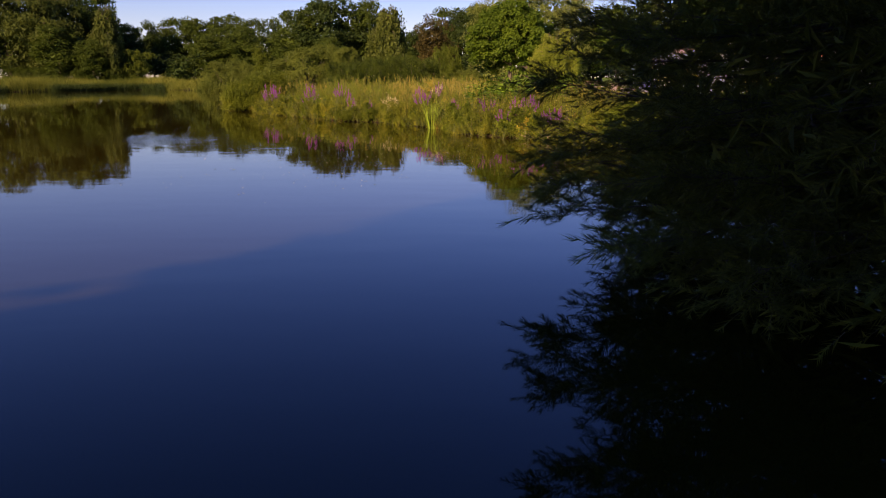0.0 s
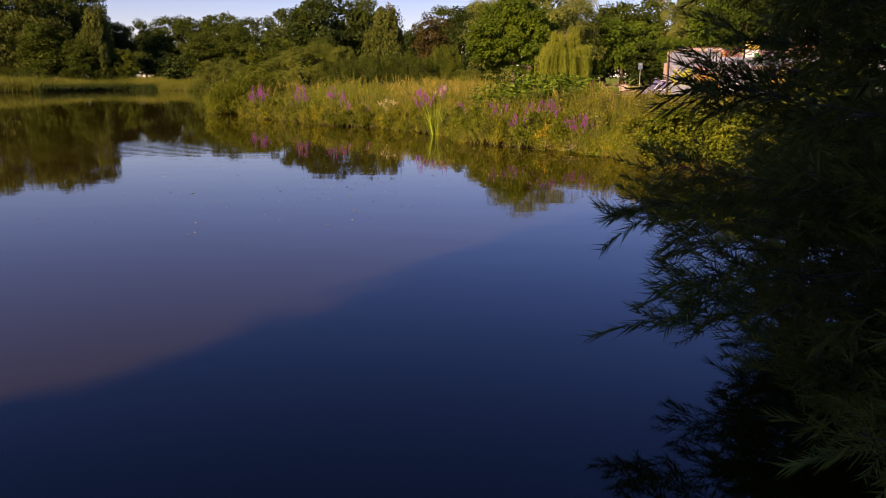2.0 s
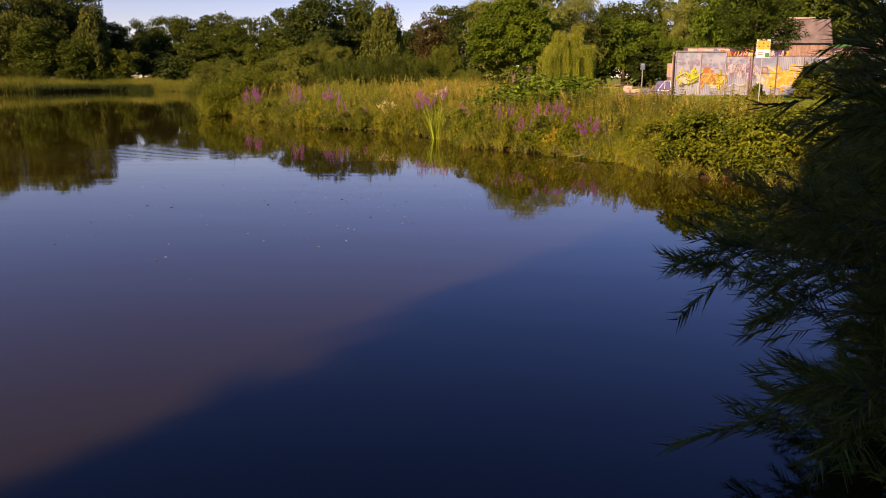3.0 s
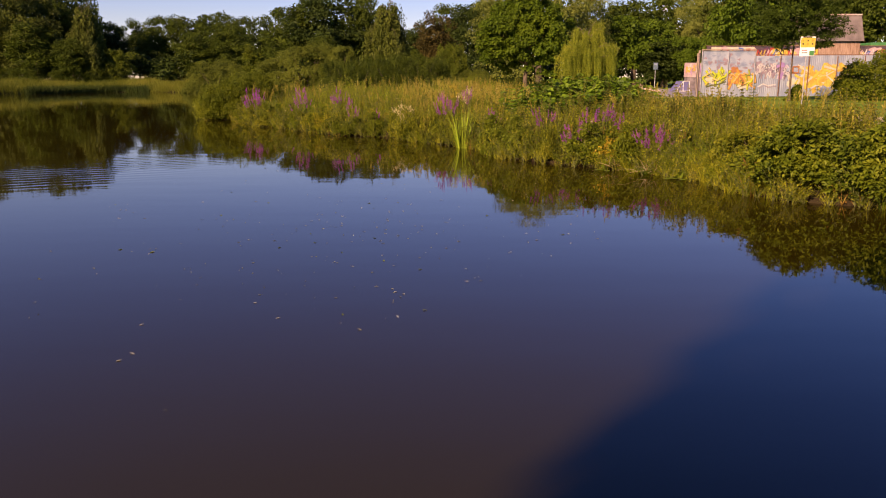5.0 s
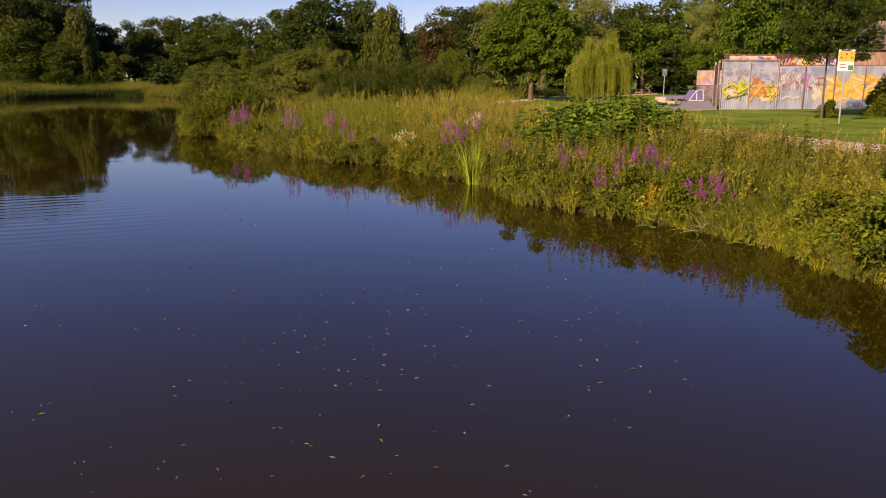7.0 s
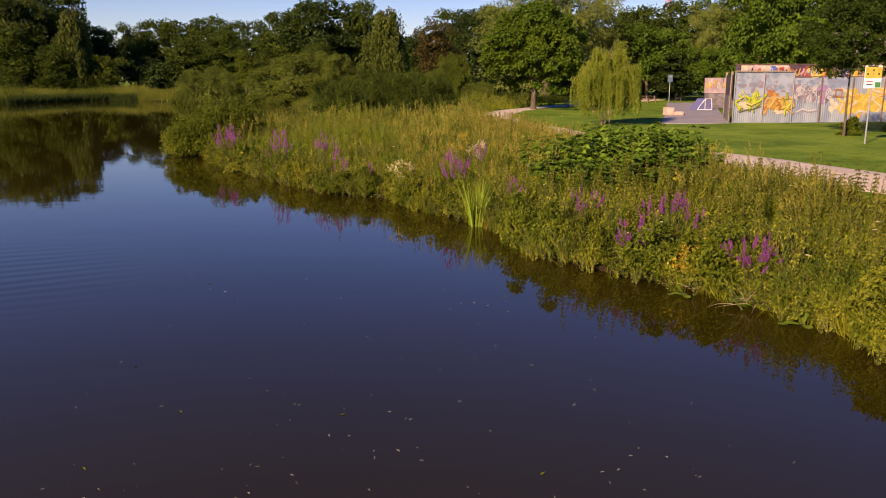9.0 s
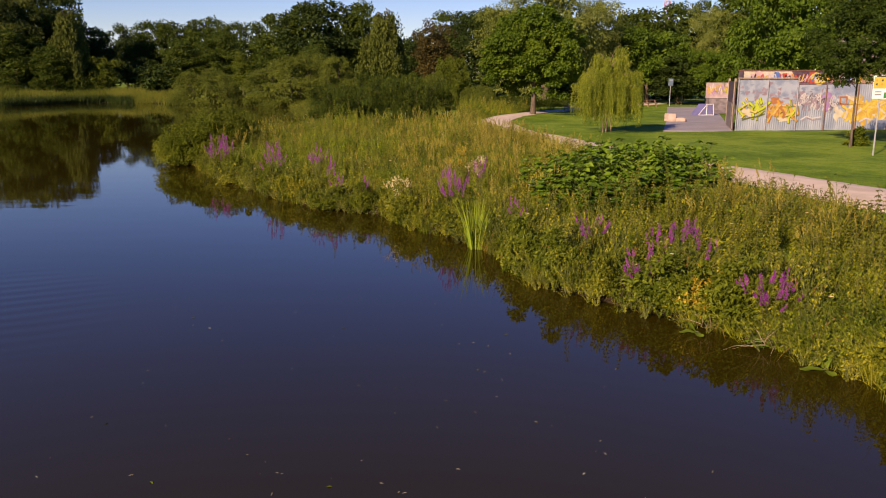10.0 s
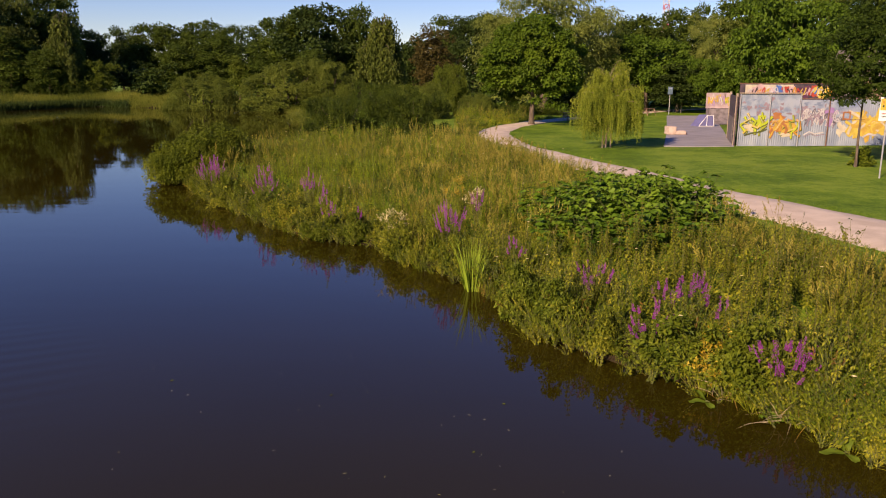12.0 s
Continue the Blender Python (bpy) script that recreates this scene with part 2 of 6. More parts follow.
def water_mat():
    mat, nodes, links, bsdf = material("pond_water")
    big = noise_node(nodes, links, 0.09, 3.0)
    r = ramp_node(nodes, [(0.3, (0.0174, 0.0137, 0.0012)), (0.7, (0.0221, 0.0173, 0.0016))])
    links.new(big.outputs[0], r.inputs[0])
    links.new(r.outputs[0], bsdf.inputs["Base Color"])
    bsdf.inputs["Roughness"].default_value = 0.025
    bsdf.inputs["IOR"].default_value = 1.315
    a = noise_node(nodes, links, 0.9, 2.0, stretch=(0.35, 1.0, 1.0))
    b = noise_node(nodes, links, 5.0, 2.0, stretch=(0.5, 1.0, 1.0))
    s = nodes.new("ShaderNodeMath")
    s.operation = "MULTIPLY_ADD"
    links.new(b.outputs[0], s.inputs[0])
    s.inputs[1].default_value = 0.12
    links.new(a.outputs[0], s.inputs[2])
    # short wavelets left by a wake, dying out round their middle
    tc = nodes.new("ShaderNodeTexCoord")
    far = nodes.new("ShaderNodeMapping")
    far.inputs["Location"].default_value = (11.0 / 5.6, -12.5 / 4.6, 0)
    far.inputs["Scale"].default_value = (1 / 5.6, 1 / 4.6, 1)
    links.new(tc.outputs["Object"], far.inputs[0])
    fade = nodes.new("ShaderNodeTexGradient")
    fade.gradient_type = "SPHERICAL"
    links.new(far.outputs[0], fade.inputs[0])
    wave = nodes.new("ShaderNodeTexWave")
    wave.bands_direction = "Y"
    wave.inputs["Scale"].default_value, wave.inputs["Distortion"].default_value = 0.62, 2.5
    wave.inputs["Detail"].default_value, wave.inputs["Detail Scale"].default_value = 2.0, 0.6
    turn = nodes.new("ShaderNodeMapping")
    turn.inputs["Rotation"].default_value = (0, 0, radians(-24))
    links.new(tc.outputs["Object"], turn.inputs[0])
    links.new(turn.outputs[0], wave.inputs["Vector"])
    lap = nodes.new("ShaderNodeMath")
    lap.operation = "MULTIPLY"
    links.new(wave.outputs["Fac"], lap.inputs[0])
    links.new(fade.outputs["Fac"], lap.inputs[1])
    both = nodes.new("ShaderNodeMath")
    both.operation = "MULTIPLY_ADD"
    links.new(lap.outputs[0], both.inputs[0])
    both.inputs[1].default_value = 1.1
    links.new(s.outputs[0], both.inputs[2])
    bp = nodes.new("ShaderNodeBump")
    bp.inputs["Strength"].default_value, bp.inputs["Distance"].default_value = 0.15, 0.02
    links.new(both.outputs[0], bp.inputs["Height"])
    links.new(bp.outputs[0], bsdf.inputs["Normal"])
    return mat


M_GROUND, M_WATER = ground_mat(), water_mat()
M_PATH = plain_mat("gravel_path", (0.42, 0.35, 0.265), (0.55, 0.465, 0.36), 1.2, 0.95, 0.5, fine=70.0)
M_ASPHALT = plain_mat("court_asphalt", (0.19, 0.185, 0.195), (0.26, 0.25, 0.26), 0.8, 0.9, 0.4)
M_BARK = plain_mat("bark", (0.05, 0.038, 0.026), (0.13, 0.10, 0.07), 5.0, 0.95, 0.9, stretch=(3, 3, 0.5))
M_BARK_PALE = plain_mat("young_bark", (0.16, 0.12, 0.085), (0.28, 0.22, 0.16), 6.0, 0.9, 0.6, stretch=(2, 2, 0.6))
M_STEM = plain_mat("green_stem", (0.06, 0.08, 0.02), (0.11, 0.12, 0.035), 8.0, 0.8, 0.2)
L_BROAD = leaf_mat("leaf_broad", (0.03, 0.054, 0.008), (0.061, 0.098, 0.012), (0.1, 0.146, 0.02), patch=0.25, speckle=0.2)
L_DARK = leaf_mat("leaf_dark", (0.02, 0.042, 0.009), (0.038, 0.068, 0.013), (0.06, 0.096, 0.018), patch=0.25, speckle=0.2)
L_MAPLE = leaf_mat("leaf_maple", (0.034, 0.074, 0.007), (0.07, 0.132, 0.011), (0.125, 0.205, 0.019), patch=0.3, speckle=0.4)
L_WILLOW = leaf_mat("leaf_willow", (0.085, 0.122, 0.026), (0.155, 0.198, 0.04), (0.235, 0.28, 0.06), patch=0.3, speckle=0.25)
L_WEEP = leaf_mat("leaf_weeping", (0.076, 0.114, 0.011), (0.173, 0.229, 0.022), (0.324, 0.367, 0.049), patch=0.5)
L_GREY = leaf_mat("leaf_grey_willow", (0.042, 0.066, 0.012), (0.082, 0.112, 0.019), (0.13, 0.164, 0.03), patch=0.3, speckle=0.2)
L_SALLOW = leaf_mat("leaf_sallow", (0.06, 0.09, 0.014), (0.115, 0.155, 0.022), (0.175, 0.215, 0.034), patch=0.3, speckle=0.2)
L_BIRCH = leaf_mat("leaf_birch", (0.042, 0.066, 0.011), (0.085, 0.115, 0.018), (0.135, 0.17, 0.03), patch=0.3, speckle=0.25)
L_COPPER = leaf_mat("leaf_copper", (0.033, 0.034, 0.01), (0.072, 0.062, 0.017), (0.122, 0.094, 0.023), patch=0.3)
L_YELLOW = leaf_mat("leaf_yellowgreen", (0.058, 0.093, 0.01), (0.099, 0.14, 0.014), (0.149, 0.187, 0.026), patch=0.3)
L_CONIFER = leaf_mat("needle_green", (0.055, 0.064, 0.012), (0.135, 0.15, 0.025), (0.22, 0.24, 0.038), through=0.25)
L_HERB = leaf_mat("leaf_herb", (0.03, 0.058, 0.006), (0.135, 0.174, 0.013), (0.325, 0.322, 0.03), patch=1.3, drift=2.3, speckle=0.5)
L_NETTLE = leaf_mat("leaf_nettle", (0.034, 0.06, 0.006), (0.135, 0.165, 0.013), (0.27, 0.285, 0.028), patch=0.8, drift=1.8)
L_THICKET = leaf_mat("leaf_thicket", (0.018, 0.036, 0.005), (0.046, 0.076, 0.008), (0.105, 0.142, 0.014), patch=0.9, drift=1.5, speckle=0.3)
L_YOUNG = leaf_mat("leaf_young_tree", (0.018, 0.04, 0.006), (0.036, 0.068, 0.008), (0.07, 0.112, 0.014), patch=0.4, speckle=0.3)
L_FRESH = leaf_mat("leaf_fresh_green", (0.06, 0.115, 0.008), (0.18, 0.265, 0.016), (0.33, 0.4, 0.032), patch=0.8)
L_GRASS = leaf_mat("blade_green", (0.042, 0.085, 0.006), (0.158, 0.208, 0.013), (0.345, 0.345, 0.033), patch=0.5, drift=2.3)
L_STRAW = leaf_mat("blade_straw", (0.15, 0.133, 0.022), (0.28, 0.248, 0.045), (0.42, 0.38, 0.08))
L_FLOAT = leaf_mat("leaf_afloat", (0.2, 0.2, 0.1), (0.36, 0.37, 0.26), (0.5, 0.51, 0.44), speckle=1.0, drift=0.3)
L_SEED = leaf_mat("seed_head", (0.08, 0.076, 0.016), (0.144, 0.128, 0.028), (0.224, 0.196, 0.048))
L_BRAMBLE = leaf_mat("leaf_large", (0.04, 0.098, 0.007), (0.094, 0.182, 0.013), (0.19, 0.31, 0.033))
L_BLEACH = leaf_mat("stem_bleached", (0.27, 0.21, 0.12), (0.42, 0.35, 0.22), (0.58, 0.5, 0.35))
L_GOLD = leaf_mat("leaf_gold", (0.25, 0.155, 0.012), (0.43, 0.32, 0.03), (0.56, 0.47, 0.08))
L_PURPLE = leaf_mat("flower_purple", (0.17, 0.03, 0.18), (0.31, 0.06, 0.31), (0.46, 0.13, 0.45))
L_CREAM = leaf_mat("flower_cream", (0.48, 0.42, 0.18), (0.66, 0.6, 0.32), (0.78, 0.73, 0.48))
L_REED = leaf_mat("leaf_reed", (0.062, 0.089, 0.010), (0.12, 0.15, 0.018), (0.21, 0.215, 0.035), patch=0.15)
L_IRIS = leaf_mat("leaf_iris", (0.08, 0.16, 0.01), (0.16, 0.27, 0.02), (0.3, 0.4, 0.05))
L_DOCK = leaf_mat("leaf_dock", (0.07, 0.12, 0.012), (0.13, 0.2, 0.02), (0.2, 0.28, 0.035))
L_HEDGE = leaf_mat("leaf_bank_bush", (0.036, 0.065, 0.006), (0.098, 0.142, 0.012), (0.21, 0.25, 0.024), patch=1.4, drift=1.3, speckle=0.45)
L_WITHER = leaf_mat("leaf_withered", (0.10, 0.055, 0.015), (0.2, 0.12, 0.03), (0.33, 0.22, 0.05), patch=1.0)
L_LAWN_MAPLE = leaf_mat("leaf_lawn_maple", (0.034, 0.074, 0.006), (0.074, 0.135, 0.010), (0.135, 0.208, 0.017), patch=0.3, speckle=0.4)
L_TIP = leaf_mat("leaf_tip_bush", (0.045, 0.075, 0.007), (0.11, 0.15, 0.012), (0.21, 0.245, 0.022), patch=0.7, speckle=0.3)
# ---- pond, ground and path ----
BANK_LINE = [
    (11, -26), (10.5, -20), (9.2, -14), (8.8, -7), (8.8, 0), (8.4, 5.6), (6.9, 6.4), (6.3, 7.8), (6.3, 9.4),
    (5.7, 10.4), (4.8, 11.8), (3.2, 13.4), (2.3, 14.5), (1.8, 15.2), (1.5, 17.2), (0.8, 19), (-0.1, 20.2), (-1.1, 21.5),
    (-2, 23.7), (-4, 24.6), (-5.4, 26), (-7.2, 28.6), (-9.4, 31.8), (-11.2, 35), (-12.7, 38.3), (-14.4, 39.3), (-15.2, 41.5),
]
FAR_LINE = [
    (-13.5, 47), (-11.5, 60), (-11.5, 72), (-14, 84), (-18, 96), (-24, 125), (-29, 136), (-36, 138), (-46, 131),
    (-52, 134), (-60, 140), (-65, 134), (-69, 121), (-85, 105), (-105, 70), (-110, 20), (-95, -30), (-60, -50),
    (-30, -36), (-16, -28), (-6, -25), (4, -25.5),
]
SHORE = np.array(BANK_LINE + FAR_LINE, float)


def shore_distance(x, y):
    """Metres from the shoreline, positive on land."""
    p = np.stack([np.asarray(x, float).ravel(), np.asarray(y, float).ravel()], -1)
    a, b = SHORE, np.roll(SHORE, -1, 0)
    best, inside = np.full(len(p), 1e9), np.zeros(len(p), bool)
    for (ax, ay), (bx, by) in zip(a, b):
        d = np.array([bx - ax, by - ay])
        t = np.clip(((p - [ax, ay]) @ d) / (d @ d), 0, 1)
        best = np.minimum(best, np.linalg.norm(p - [ax, ay] - t[:, None] * d, axis=1))
        cross = (ay > p[:, 1]) != (by > p[:, 1])
        with np.errstate(divide="ignore", invalid="ignore"):
            inside ^= cross & (p[:, 0] < (bx - ax) * (p[:, 1] - ay) / (by - ay) + ax)
    return np.where(inside, -best, best).reshape(np.shape(x))


def height(x, y):
    """The ground's height over the water."""
    d = shore_distance(x, y)
    land = 0.84 * (1 - np.exp(-np.clip(d, 0, None) / 2.2)) + 0.03 * np.sin(np.asarray(x) * 0.7) * np.cos(np.asarray(y) * 0.5)
    return np.where(d > 0, land * np.clip(d, 0, 1) + 0.12 * np.clip(d * 2, 0, 1), np.clip(d * 0.6, -1.5, 0) - 0.02)


def graded(core_a, core_b, step, reach):
    """Even steps within a core, growing ones out to the reach."""
    mid = np.arange(core_a, core_b + step, step)
    out, s = [], step
    while sum(out) < reach:
        s *= 1.22
        out.append(s)
    far = np.cumsum(out)
    return np.concatenate([core_a - far[::-1], mid, mid[-1] + far])


gx, gy = graded(-20, 40, 0.8, 2500), graded(-30, 100, 1.0, 2500)
xx, yy = np.meshgrid(gx, gy)
zz = height(xx, yy)
v = np.stack([xx, yy, zz], -1).reshape(-1, 3)
i, j = np.meshgrid(np.arange(len(gy) - 1), np.arange(len(gx) - 1), indexing="ij")
k = i * len(gx) + j
q = np.stack([k, k + 1, k + len(gx) + 1, k + len(gx)], -1).reshape(-1, 4)
tagged(new("ground", fast_mesh("ground", v, q, np.zeros(len(q)), [M_GROUND], True)), "mown green park lawn with soft earth banks", "ground", kind="structure")

wv = np.array([(-125, -70, 0), (40, -70, 0), (40, 150, 0), (-125, 150, 0)], float)
tagged(new("water", fast_mesh("water", wv, np.array([[0, 1, 2, 3]]), [0], [M_WATER])), "calm murky brown pond water mirroring the sky", "water", kind="structure")

PATH_RIGHT = [(33, -20), (24.5, 2), (18.6, 13), (15.6, 19), (13.8, 23.3), (13.1, 25), (12.4, 26.9), (11.4, 29.6), (10.4, 33.7), (9.5, 37.1), (8.2, 40.1), (7.1, 44.6),
              (5.9, 49.3), (5.2, 57.3), (5.5, 63.3), (7.7, 70.7), (11.3, 78.1), (17, 86), (24, 95), (34, 107), (60, 125)]


def smooth_line(points, step=0.6):
    p = np.array(points, float)
    s = np.concatenate([[0], np.cumsum(np.linalg.norm(np.diff(p, axis=0), axis=1))])
    t = np.arange(0, s[-1], step)
    line = np.stack([np.interp(t, s, p[:, a]) for a in (0, 1)], -1)
    for _ in range(12):
        line[1:-1] = (line[:-2] + 2 * line[1:-1] + line[2:]) / 4
    return line


edge = smooth_line(PATH_RIGHT)
d = unit(np.gradient(edge, axis=0))
left = np.stack([-d[:, 1], d[:, 0]], -1)
wide = np.interp(edge[:, 1], [12, 18, 24, 30, 45, 70], [4.3, 4.2, 3.5, 3.1, 2.6, 2.5])[:, None]
rows = np.stack([edge + left * wide * f for f in (-0.05, 0.02, 0.25, 0.5, 0.75, 0.98, 1.05)], 1)
rows += rng.normal(0, 0.05, rows.shape) * np.array([1, 1, 0, 0, 0, 1, 1])[None, :, None]
pz = height(rows[..., 0], rows[..., 1]) + np.array([-0.06, 0.025, 0.05, 0.06, 0.05, 0.025, -0.06])
v = np.concatenate([rows, pz[..., None]], -1).reshape(-1, 3)
i, j = np.meshgrid(np.arange(len(edge) - 1), np.arange(6), indexing="ij")
k = i * 7 + j
q = np.stack([k + 1, k, k + 7, k + 8], -1).reshape(-1, 4)
tagged(new("path", fast_mesh("path", v, q, np.zeros(len(q)), [M_PATH], True)), "pale pinkish gravel footpath winding through the lawn", "path", kind="structure")
PATH_MID = edge + left * wide / 2
PATH_HALF = wide[:, 0] / 2


# ---- trees and shrubs ----
def crown_clusters(rx, ry, rz, centre, count, ball, squash=1.0, low=-0.75, rough=1.0):
    """Places and sizes of leaf clusters that fill the outside of a crown, with gaps."""
    d = rand_dirs(count, low)
    r = rng.uniform(0.55 if rough > 0.8 else 0.8, 1.0, (count, 1)) ** 0.5
    wob = 1 + rough * 0.16 * np.sin(d[:, :1] * 5 + rng.uniform(0, 6)) + rough * 0.14 * np.cos(d[:, 1:2] * 6 + d[:, 2:] * 4)
    c = d * r * wob * [rx, ry, rz * squash] + centre
    return c, ball * rng.uniform(0.6, 1.35, count)


def cluster_leaves(acc, centres, sizes, per, leaf, mat=0, flat=0.7, hang=0.15, shape=0.62):
    """Leaves round each cluster, most on its outer and upper side."""
    n = len(centres)
    d = rand_dirs(n * per, -0.7)
    rad = np.repeat(sizes, per)[:, None] * rng.uniform(0.35, 1.08, (n * per, 1)) ** 0.6
    at = np.repeat(centres, per, 0) + d * rad * [1, 1, flat]
    ahead = d * [1, 1, 0.4] + rng.normal(0, 0.45, (n * per, 3)) - [0, 0, hang]
    up = d * 0.8 + [0, 0, 0.5] + rng.normal(0, 0.15, (n * per, 3))
    size = leaf * rng.uniform(0.6, 1.35, n * per)
    acc.add(*leaves(at, ahead, up, size, size * shape), mat)


def core_leaves(acc, rx, rz, mid_z, leaf, low=-0.8, count=1100):
    """The shaded inner foliage that closes a crown."""
    d = rand_dirs(count, low)
    at = d * rng.uniform(0.1, 0.5, (count, 1)) ** 0.5 * [rx, rx, rz] + [0, 0, mid_z]
    size = (rx * 0.04 + leaf) * rng.uniform(0.7, 1.3, count)
    acc.add(*leaves(at, rng.normal(0, 1, (count, 3)), d + rng.normal(0, 0.4, (count, 3)), size, size * 0.8))


def trunk_and_limbs(acc, tall, girth, crown_z, rx, limbs, mat=0, lean=(0, 0), sides=8, apart=None):
    """A bent, tapered trunk and its limbs, into acc; the limbs each into a mesh of its own where a list is given."""
    z = np.linspace(-0.25, tall, 9)
    s = np.linspace(0, 1, 9)
    bend = np.stack([np.sin(s * 3 + 1) * 0.03 * tall * s + lean[0] * z, np.cos(s * 2.3) * 0.02 * tall * s + lean[1] * z, z], -1)
    bend[0, :2] = bend[1, :2] = (lean[0] * z[0], lean[1] * z[0])
    acc.add(*tube(bend, girth * (1.25 - 1.12 * s) * np.where(s == 0, 1.35, 1)), mat)
    for k in range(limbs):
        h = crown_z * rng.uniform(0.75, 1.0) + (tall - crown_z) * 0.75 * k / max(limbs, 1)
        base = np.array([np.interp(h, z, bend[:, 0]), np.interp(h, z, bend[:, 1]), h])
        a = k * 2.4 + rng.uniform(-0.5, 0.5)
        reach = rx * rng.uniform(0.6, 0.9) * (1 - 0.5 * (h - crown_z) / max(tall - crown_z, 1))
        tip = base + [math.cos(a) * reach, math.sin(a) * reach, reach * rng.uniform(0.3, 0.7)]
        midp = (base + tip) / 2 + [0, 0, reach * 0.1]
        bough = tube([base, midp, tip], [girth * 0.42, girth * 0.26, girth * 0.07], 5)
        if apart is None:
            acc.add(*bough, mat)
        else:
            apart.append(Acc().add(*bough))


def broad_tree(name, tall, rx, leaf_material, bark=None, clusters=46, per=110, leaf=0.5, ball=0.24, bare=0.12, label="", hang=0.15, limbs=7, girth=None, low=-0.75, category="tree", shape=0.62, centre_lift=0.0):
    """A leafy tree, its foot at the origin: a trunk with limbs and a crown of leaf clusters."""
    root = thing(name, label=label, category=category)
    wood, crown = Acc(), Acc()
    rz = tall * (1 - bare) / 2
    apart = [] if leaf < 0.35 else None
    trunk_and_limbs(wood, tall * 0.82, girth or tall * 0.022, tall * (bare + 0.12), rx, limbs, apart=apart)
    c, s = crown_clusters(rx, rx, rz, np.array([0, 0, tall - rz + centre_lift]), clusters, ball * (rx + rz) * 0.62, low=low)
    cluster_leaves(crown, c, s, per, leaf, hang=hang, shape=shape)
    core_leaves(crown, rx, rz, tall - rz + centre_lift, leaf)
    part("trunk", wood.mesh("trunk", [bark or M_BARK], True), None, root)
    part("crown", crown.mesh("crown", [leaf_material]), None, root)
    for bough in apart or ():
        part("limb", bough.mesh("limb", [bark or M_BARK], True), None, root)
    return root


def weeping_tree(name, tall, rx, leaf_material, bark=None, boughs=18, strands=26, per=24, leaf=0.32, label="", girth=None, bare=0.1, shape=0.3, low=0.62):
    """A tree with hanging twigs: boughs that arch out of the head, each with a curtain of leafy strands."""
    root = thing(name, label=label, category="tree")
    wood, crown = Acc(), Acc()
    girth = girth or tall * 0.02
    z = np.linspace(-0.2, tall * 0.86, 7)
    wood.add(*tube(np.stack([0.02 * tall * np.sin(z / tall * 4), 0.015 * tall * np.cos(z / tall * 3) - 0.015 * tall, z], -1), girth * (1.2 - 1.0 * np.clip(z / tall, 0, 1))), 0)
    at, out_dir = [], []
    for k in range(boughs):
        f = k / (boughs - 1)
        ang = k * 2.399 + rng.normal(0, 0.3)
        reach = rx * (0.95 - 0.6 * f**1.5) * rng.uniform(0.7, 1.08)
        foot = tall * (low + (0.84 - low) * f)
        apex = min(foot + tall * rng.uniform(0.1, 0.2), tall * 0.98)
        s = np.linspace(0, 1, 8)
        line = np.stack([np.cos(ang) * reach * s, np.sin(ang) * reach * s, foot + (apex - foot) * (1 - (1 - s / 0.6) ** 2)], -1)
        wood.add(*tube(line, girth * 0.35 * (1.08 - s), 4), 0)
        for j in range(strands):
            g = 1 - 0.7 * rng.random() ** 1.3
            top = np.array([np.interp(g, s, line[:, q]) for q in range(3)]) + rng.normal(0, 0.07 * rx, 3) * [1, 1, 0.5]
            floor = tall * bare * rng.choice([1.0, 2.2, 4.0]) * rng.uniform(0.7, 1.3)
            fall = max((top[2] - floor) * rng.uniform(0.35, 1.0), tall * 0.06)
            t = np.linspace(0, 1, per)[:, None]
            swing = rng.normal(0, 0.03 * tall, 2)
            p = top + np.concatenate([swing * t, -fall * t], 1) + rng.normal(0, 0.012 * tall, (per, 3))
            at.append(p)
            out_dir.append(np.tile([math.cos(ang), math.sin(ang), 0.3], (per, 1)))
    at, out_dir = np.concatenate(at), np.concatenate(out_dir)
    ahead = rng.normal(0, 0.5, at.shape) - [0, 0, 1.0]
    size = leaf * rng.uniform(0.6, 1.4, len(at))
    crown.add(*leaves(at, ahead, out_dir + rng.normal(0, 0.5, at.shape), size, size * shape))
    part("trunk", wood.mesh("trunk", [bark or M_BARK_PALE], True), None, root)
    part("crown", crown.mesh("crown", [leaf_material]), None, root)
    return root


def shrub(name, tall, rx, leaf_material, clusters=40, per=120, leaf=0.3, label="", hang=0.0, shape=0.4, ball=0.3, rough=1.0):
    """A shrub that is leafy to the ground, with several stems."""
    root = thing(name, label=label, category="shrub")
    wood, crown = Acc(), Acc()
    for k in range(6):
        a = k * 1.05 + rng.uniform(0, 0.5)
        tip = np.array([math.cos(a) * rx * 0.55, math.sin(a) * rx * 0.55, tall * 0.75])
        wood.add(*tube([(0.1 * math.cos(a), 0.1 * math.sin(a), -0.2), tip * [0.4, 0.4, 0.5], tip], [tall * 0.018, tall * 0.013, tall * 0.004], 5))
    c, s = crown_clusters(rx, rx, tall * 0.86, np.array([0, 0, tall * 0.1]), clusters, ball * (rx + tall) * 0.5, low=-0.1, rough=rough)
    cluster_leaves(crown, c, s, per, leaf, hang=hang, shape=shape)
    core_leaves(crown, rx, tall * 0.8, tall * 0.12, leaf, 0.0)
    part("stem", wood.mesh("stem", [M_BARK], True), None, root)
    part("foliage", crown.mesh("foliage", [leaf_material]), None, root)
    return root


def set_down(ob, x, y, size=1.0, tall=None, turn=None):
    """Stands a built thing on the ground."""
    m = pose(x, y, float(height(x, y)) - 0.03, 0, 0, rng.uniform(0, 360) if turn is None else turn)
    ob.matrix_basis = m @ Matrix.Diagonal((size, size, tall or size, 1))
    return ob


